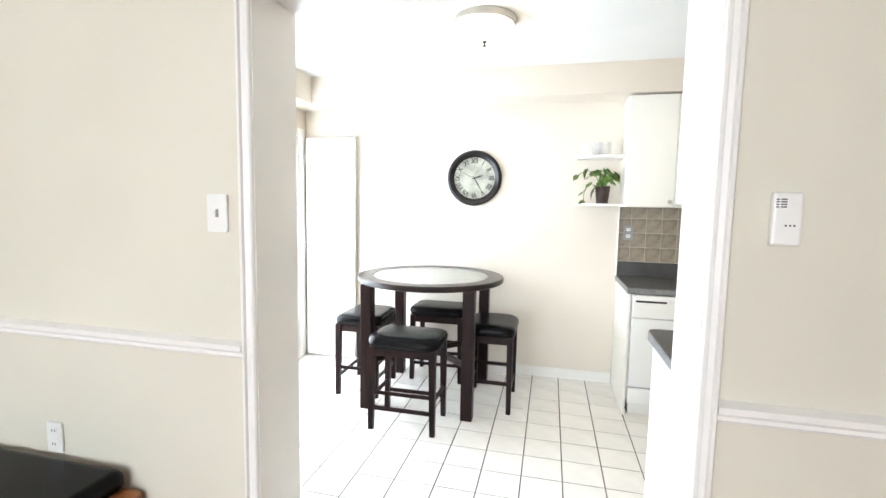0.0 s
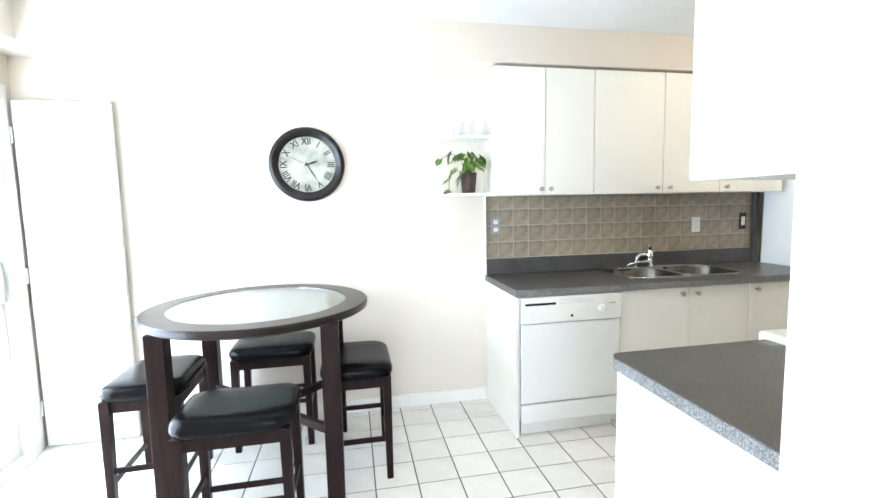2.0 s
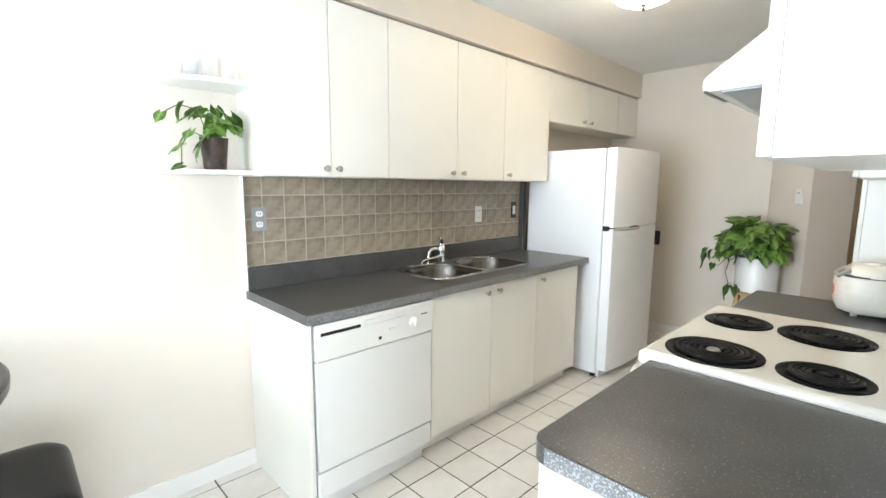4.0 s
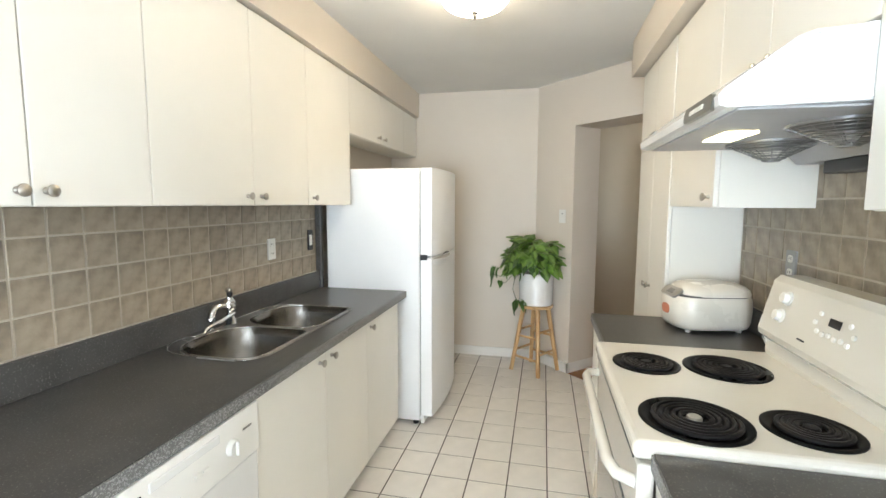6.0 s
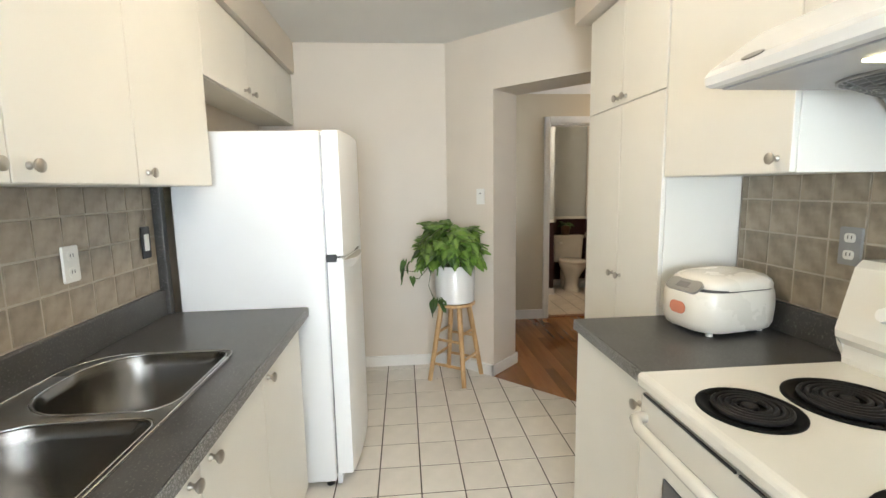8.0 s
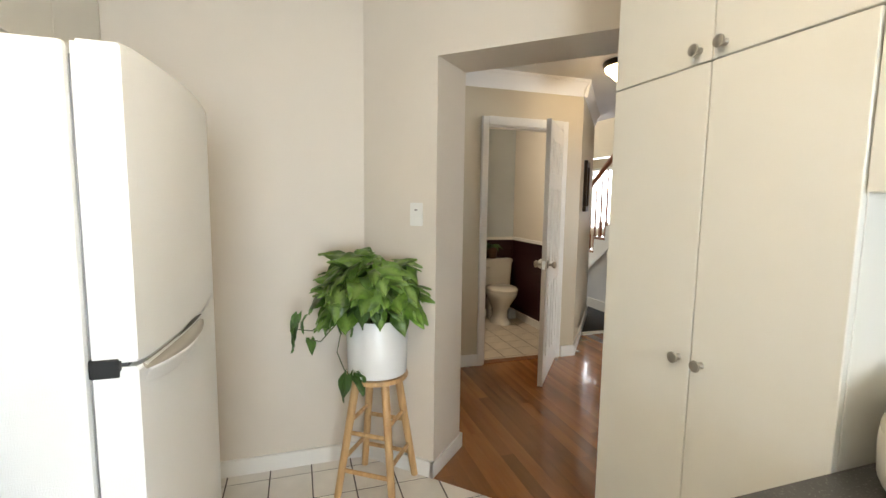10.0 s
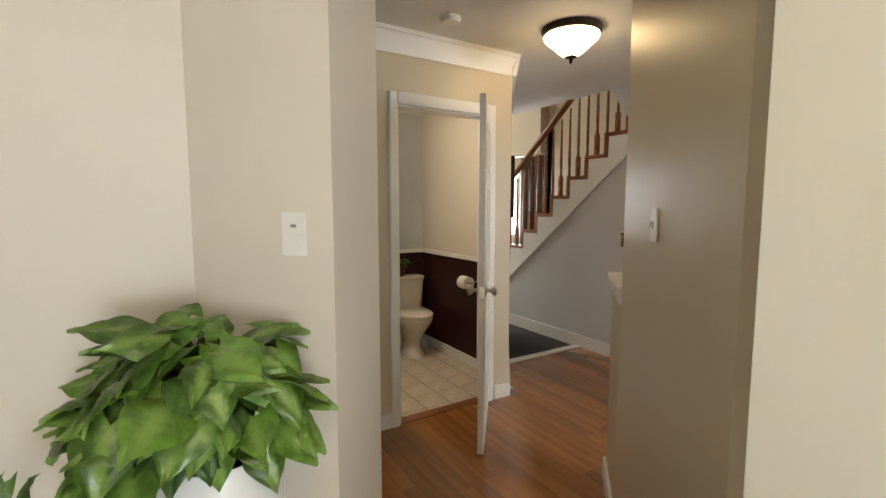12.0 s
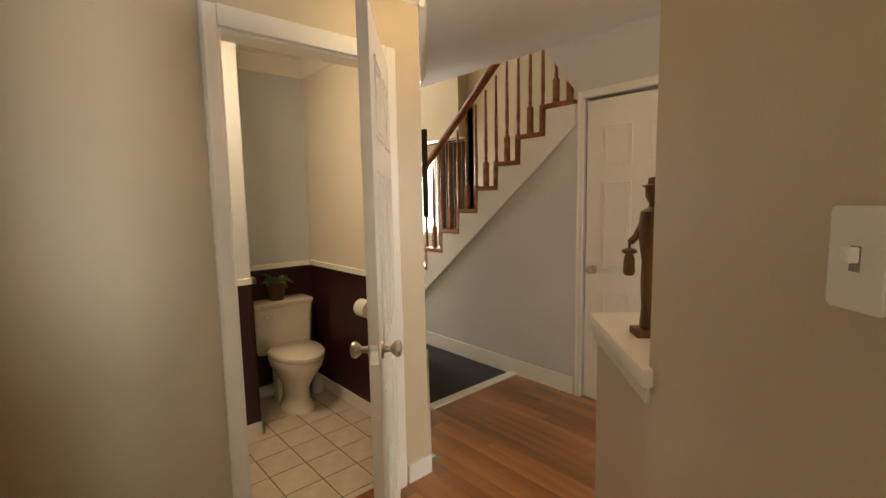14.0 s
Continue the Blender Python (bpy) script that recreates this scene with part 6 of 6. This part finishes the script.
pts = [(5.47, 1.955), (7.80, 0.04), (7.80, 0.10)]
for k in range(NT - 1, -1, -1):
    x0, z1 = 5.487 + RUN * k, 2.128 - RISE * k
    pts += [(x0 + RUN - 0.006, z1 - 0.038), (x0, z1 - 0.038)]
pts += [(5.47, 2.09)]
prism(bm, pts[:2] + [p for p in pts[2:] if p[0] < 7.80], 0.876, 0.90, XZ)
part("stringer", bm, TRIM, stair, "white painted stringer", smooth=0)
bm = bmesh.new()
prism(bm, [(5.47, 1.935), (7.80, 0.018), (7.80, 0.045), (5.47, 1.962)], 0.866, 0.876, XZ)
part("stringer_trim", bm, TRIM, stair)
for k in range(NT):
    for f in (0.06, 0.06 + RUN / 2):
        x, z = 5.487 + RUN * k + f, 2.128 - RISE * k
        h = min(z + 0.94 - (f / RUN) * RISE, 2.74 if x > 5.72 else 2.56) - z
        bm = bmesh.new()
        m = Matrix.Translation((x, -0.928, z))
        sq = min(0.20, h * 0.4)
        prism(bm, [(-0.018, -0.018), (0.018, -0.018), (0.018, 0.018), (-0.018, 0.018)], 0, sq, m)
        lathe(bm, [(0.018, sq), (0.011, sq + 0.02), (0.016, sq + 0.035), (0.011, sq + 0.05), (0.0155, min(h, sq + 0.12)), (0.009, h)] if h > sq + 0.14 else [(0.018, sq), (0.012, h)], 10, m)
        part("baluster", bm, STAIR_OAK, stair)
bm = bmesh.new()
a, b = Vector((5.98, -0.905, 2.128 - (5.98 - 5.60) * RISE / RUN + 0.89)), Vector((7.86, -0.905, 2.128 - (7.86 - 5.60) * RISE / RUN + 0.89))
prof = [(-0.03, 0.0), (0.03, 0.0), (0.032, 0.022), (0.024, 0.048), (0.0, 0.056), (-0.024, 0.048), (-0.032, 0.022)]
ends = [[bm.verts.new(p + Vector((0, u, v))) for u, v in prof] for p in (a, b)]
for i in range(7):
    bm.faces.new((ends[0][i], ends[0][(i + 1) % 7], ends[1][(i + 1) % 7], ends[1][i]))
bm.faces.new(ends[0]), bm.faces.new(ends[1])
part("handrail", bm, STAIR_OAK, stair)
bm = bmesh.new()
box(bm, 7.90, 7.99, -0.95, -0.86, -0.012, 1.16, 0.006)
box(bm, 7.89, 8.0, -0.96, -0.85, 1.16, 1.19, 0.006)
part("newel_post", bm, STAIR_OAK, stair)
for x0, x1 in ((8.15, 8.80),):
    bm = bmesh.new()
    n = 40
    front = [(x0 + (x1 - x0) * i / n, -2.50 + 0.025 * math.sin(i * 1.25)) for i in range(n + 1)]
    back = [(x, y - 0.006) for x, y in front[::-1]]
    prism(bm, front + back, 0.05, 2.25)
    solid("curtain", bm, CURTAIN, "brown pleated curtain hanging at the front window", "curtain", smooth=60)
    bm = bmesh.new()
    tube(bm, [(8.1, -2.50, 2.27), (9.8, -2.50, 2.27)], 0.012, 10)
    solid("curtain_rod", bm, BRONZE, "dark metal curtain rod above the front window", "curtain rod")

# carved figure on the half wall: one plain mesh
bm = bmesh.new()
m = Matrix.Translation((4.172, 0.838, 1.105)) @ pose(0, 0, 0, 0, 0, 45)
box(bm, -0.055, 0.055, -0.04, 0.04, 0, 0.028, 0.004)
lathe(bm, [(0.034, 0.028), (0.034, 0.05), (0.030, 0.10), (0.034, 0.20), (0.032, 0.28), (0.040, 0.33), (0.046, 0.40), (0.040, 0.46), (0.016, 0.475), (0.015, 0.49), (0.026, 0.51), (0.028, 0.545), (0.040, 0.552), (0.020, 0.558), (0.018, 0.58), (0, 0.585)], 14)
tube(bm, [(0.02, -0.01, 0.44), (0.045, -0.02, 0.37), (0.062, -0.03, 0.345)], 0.012, 8)
lathe(bm, [(0.004, 0.345), (0.004, 0.325), (0.024, 0.318), (0.026, 0.308), (0.012, 0.30), (0.017, 0.29), (0.020, 0.235), (0.014, 0.222), (0, 0.22)], 12, Matrix.Translation((0.064, -0.03, 0)))
bmesh.ops.transform(bm, matrix=m @ Matrix.Diagonal((0.74, 0.74, 0.67, 1)), verts=bm.verts[:])
solid("carved_statue", bm, STATUE, "slim carved brown wooden statue on the half wall", "statue", smooth=40)

# ---- floor pieces ----


def clip(poly, a, b, c):
    """Keeps the side of a polygon where a x + b y <= c."""
    out = []
    for i, p in enumerate(poly):
        q = poly[(i + 1) % len(poly)]
        dp, dq = a * p[0] + b * p[1] - c, a * q[0] + b * q[1] - c
        if dp <= 0:
            out.append(p)
        if (dp < 0 < dq) or (dq < 0 < dp):
            s = dp / (dp - dq)
            out.append((p[0] + s * (q[0] - p[0]), p[1] + s * (q[1] - p[1])))
    return out


def floor_tiles(name, slab, label, mat, grout, x0, x1, y0, y1, px, py, ax, ay, cuts=(), skip=lambda x, y: False, z=0.0, gap=0.0025):
    bm = bmesh.new()
    prism(bm, slab, z - 0.12, z - 0.0025)
    base = tagged(new(name, finish(name, bm, grout, 0)), label, "floor", kind="structure")
    cache = {}
    for i in range(math.floor((x0 - ax) / px), math.ceil((x1 - ax) / px)):
        for j in range(math.floor((y0 - ay) / py), math.ceil((y1 - ay) / py)):
            a, b = max(x0, ax + i * px + gap), min(x1, ax + (i + 1) * px - gap)
            c, d = max(y0, ay + j * py + gap), min(y1, ay + (j + 1) * py - gap)
            if b - a < 0.015 or d - c < 0.015 or skip((a + b) / 2, (c + d) / 2):
                continue
            poly = [(a, c), (b, c), (b, d), (a, d)]
            for cut in cuts:
                poly = clip(poly, *cut)
            if len(poly) < 3:
                continue
            key = tuple((round(x - a, 4), round(y - c, 4)) for x, y in poly)
            if key not in cache:
                t = bmesh.new()
                prism(t, key, -0.006, 0.0)
                es = [e for e in t.edges if e.verts[0].co.z > -0.001 and e.verts[1].co.z > -0.001]
                bmesh.ops.bevel(t, geom=es, offset=0.0015, segments=1, affect="EDGES")
                cache[key] = finish("tile", t, mat, 40)
            ob = part("tile", cache[key], None, base)
            ob.matrix_basis = Matrix.Translation((a, c, z + random.uniform(-0.0003, 0.0003)))
    return base


def under(x, y):
    return (0.66 < x < 2.72 and y > 3.56) or (2.85 < x < 3.5 and y > 3.36) or (0.6 < x < 2.4 and y < 2.12) or (2.4 < x < 3.15 and y < 1.85)


floor_tiles("floor", [(-2.24, 1.45), (0.385, 1.45), (0.385, 1.60), (3.29, 1.60), (4.33, 2.64), (4.33, 4.03), (-2.24, 4.03)], "white square floor tiles with dark joints",
            TILE, GROUT, -2.24, 4.33, 1.61, 4.03, 0.2164, 0.2085, 0.129, 2.915, [(1, -1, 1.69)], under, gap=0.0031)
floor_tiles("floor_bathroom", [(5.52, 0.375), (7.04, 0.375), (7.04, 1.70), (5.52, 1.70)], "beige bathroom floor tiles with brown joints",
            WC_TILE, WC_GROUT, 5.55, 7.04, 0.375, 1.70, 0.205, 0.205, 5.80, 0.745, (), lambda x, y: False, 0.004, 0.0034)
bm = bmesh.new()
box(bm, 5.47, 5.55, 0.71, 1.405, -0.01, 0.006, 0.002)
tagged(new("threshold_bathroom", finish("threshold_bathroom", bm, STAIR_OAK)), "oak threshold of the bathroom door", "threshold", kind="structure")

# oak strip floor in the hall
bm = bmesh.new()
prism(bm, [(3.30, 1.61), (4.40, 2.71), (5.55, 2.71), (5.55, 0.43), (6.0, 0.06), (6.0, -0.90), (3.95, -0.90)], -0.12, -0.010)
hall = tagged(new("floor_hall", finish("floor_hall", bm, GROUT, 0)), "glossy orange oak strip floor in the hall", "floor", kind="structure")
rng = random.Random(4)
cache = {}
y = -0.90
while y < 2.62:
    x = 3.2 - rng.uniform(0, 0.6)
    while x < 6.0:
        ln = rng.choice((0.7, 0.9, 1.1, 1.4, 1.7))
        poly = [(x, y), (x + ln - 0.0002, y), (x + ln - 0.0002, y + 0.0818), (x, y + 0.0818)]
        for cut in ((1, 0, 6.0), (-1, 1, -1.692), (-1, -1, -3.05), (1, 0, 5.47) if y > 0.45 else (0.633, 0.774, 3.852), (-1, 0, -3.3)):
            poly = clip(poly, *cut)
        if len(poly) > 2:
            ax_, ay_ = min(p[0] for p in poly), min(p[1] for p in poly)
            key = tuple((round(p[0] - ax_, 4), round(p[1] - ay_, 4)) for p in poly)
            if key not in cache:
                t = bmesh.new()
                prism(t, key, -0.010, 0.0)
                cache[key] = finish("plank", t, OAK, 40)
            ob = part("plank", cache[key], None, hall)
            ob.matrix_basis = Matrix.Translation((ax_, ay_, rng.uniform(-0.0002, 0.0002)))
        x += ln
    y += 0.082

splash("backsplash_sink", 0.552, 2.765, 4.03, -1, 1.027, 1.465, 0.1140, 0.1155, 0.645, "taupe stone-look backsplash tiles behind the sink")
splash("backsplash_stove", 0.466, 2.452, 1.61, 1, 1.017, 1.70, 0.1180, 0.1200, 1.948, "taupe stone-look backsplash tiles behind the stove")
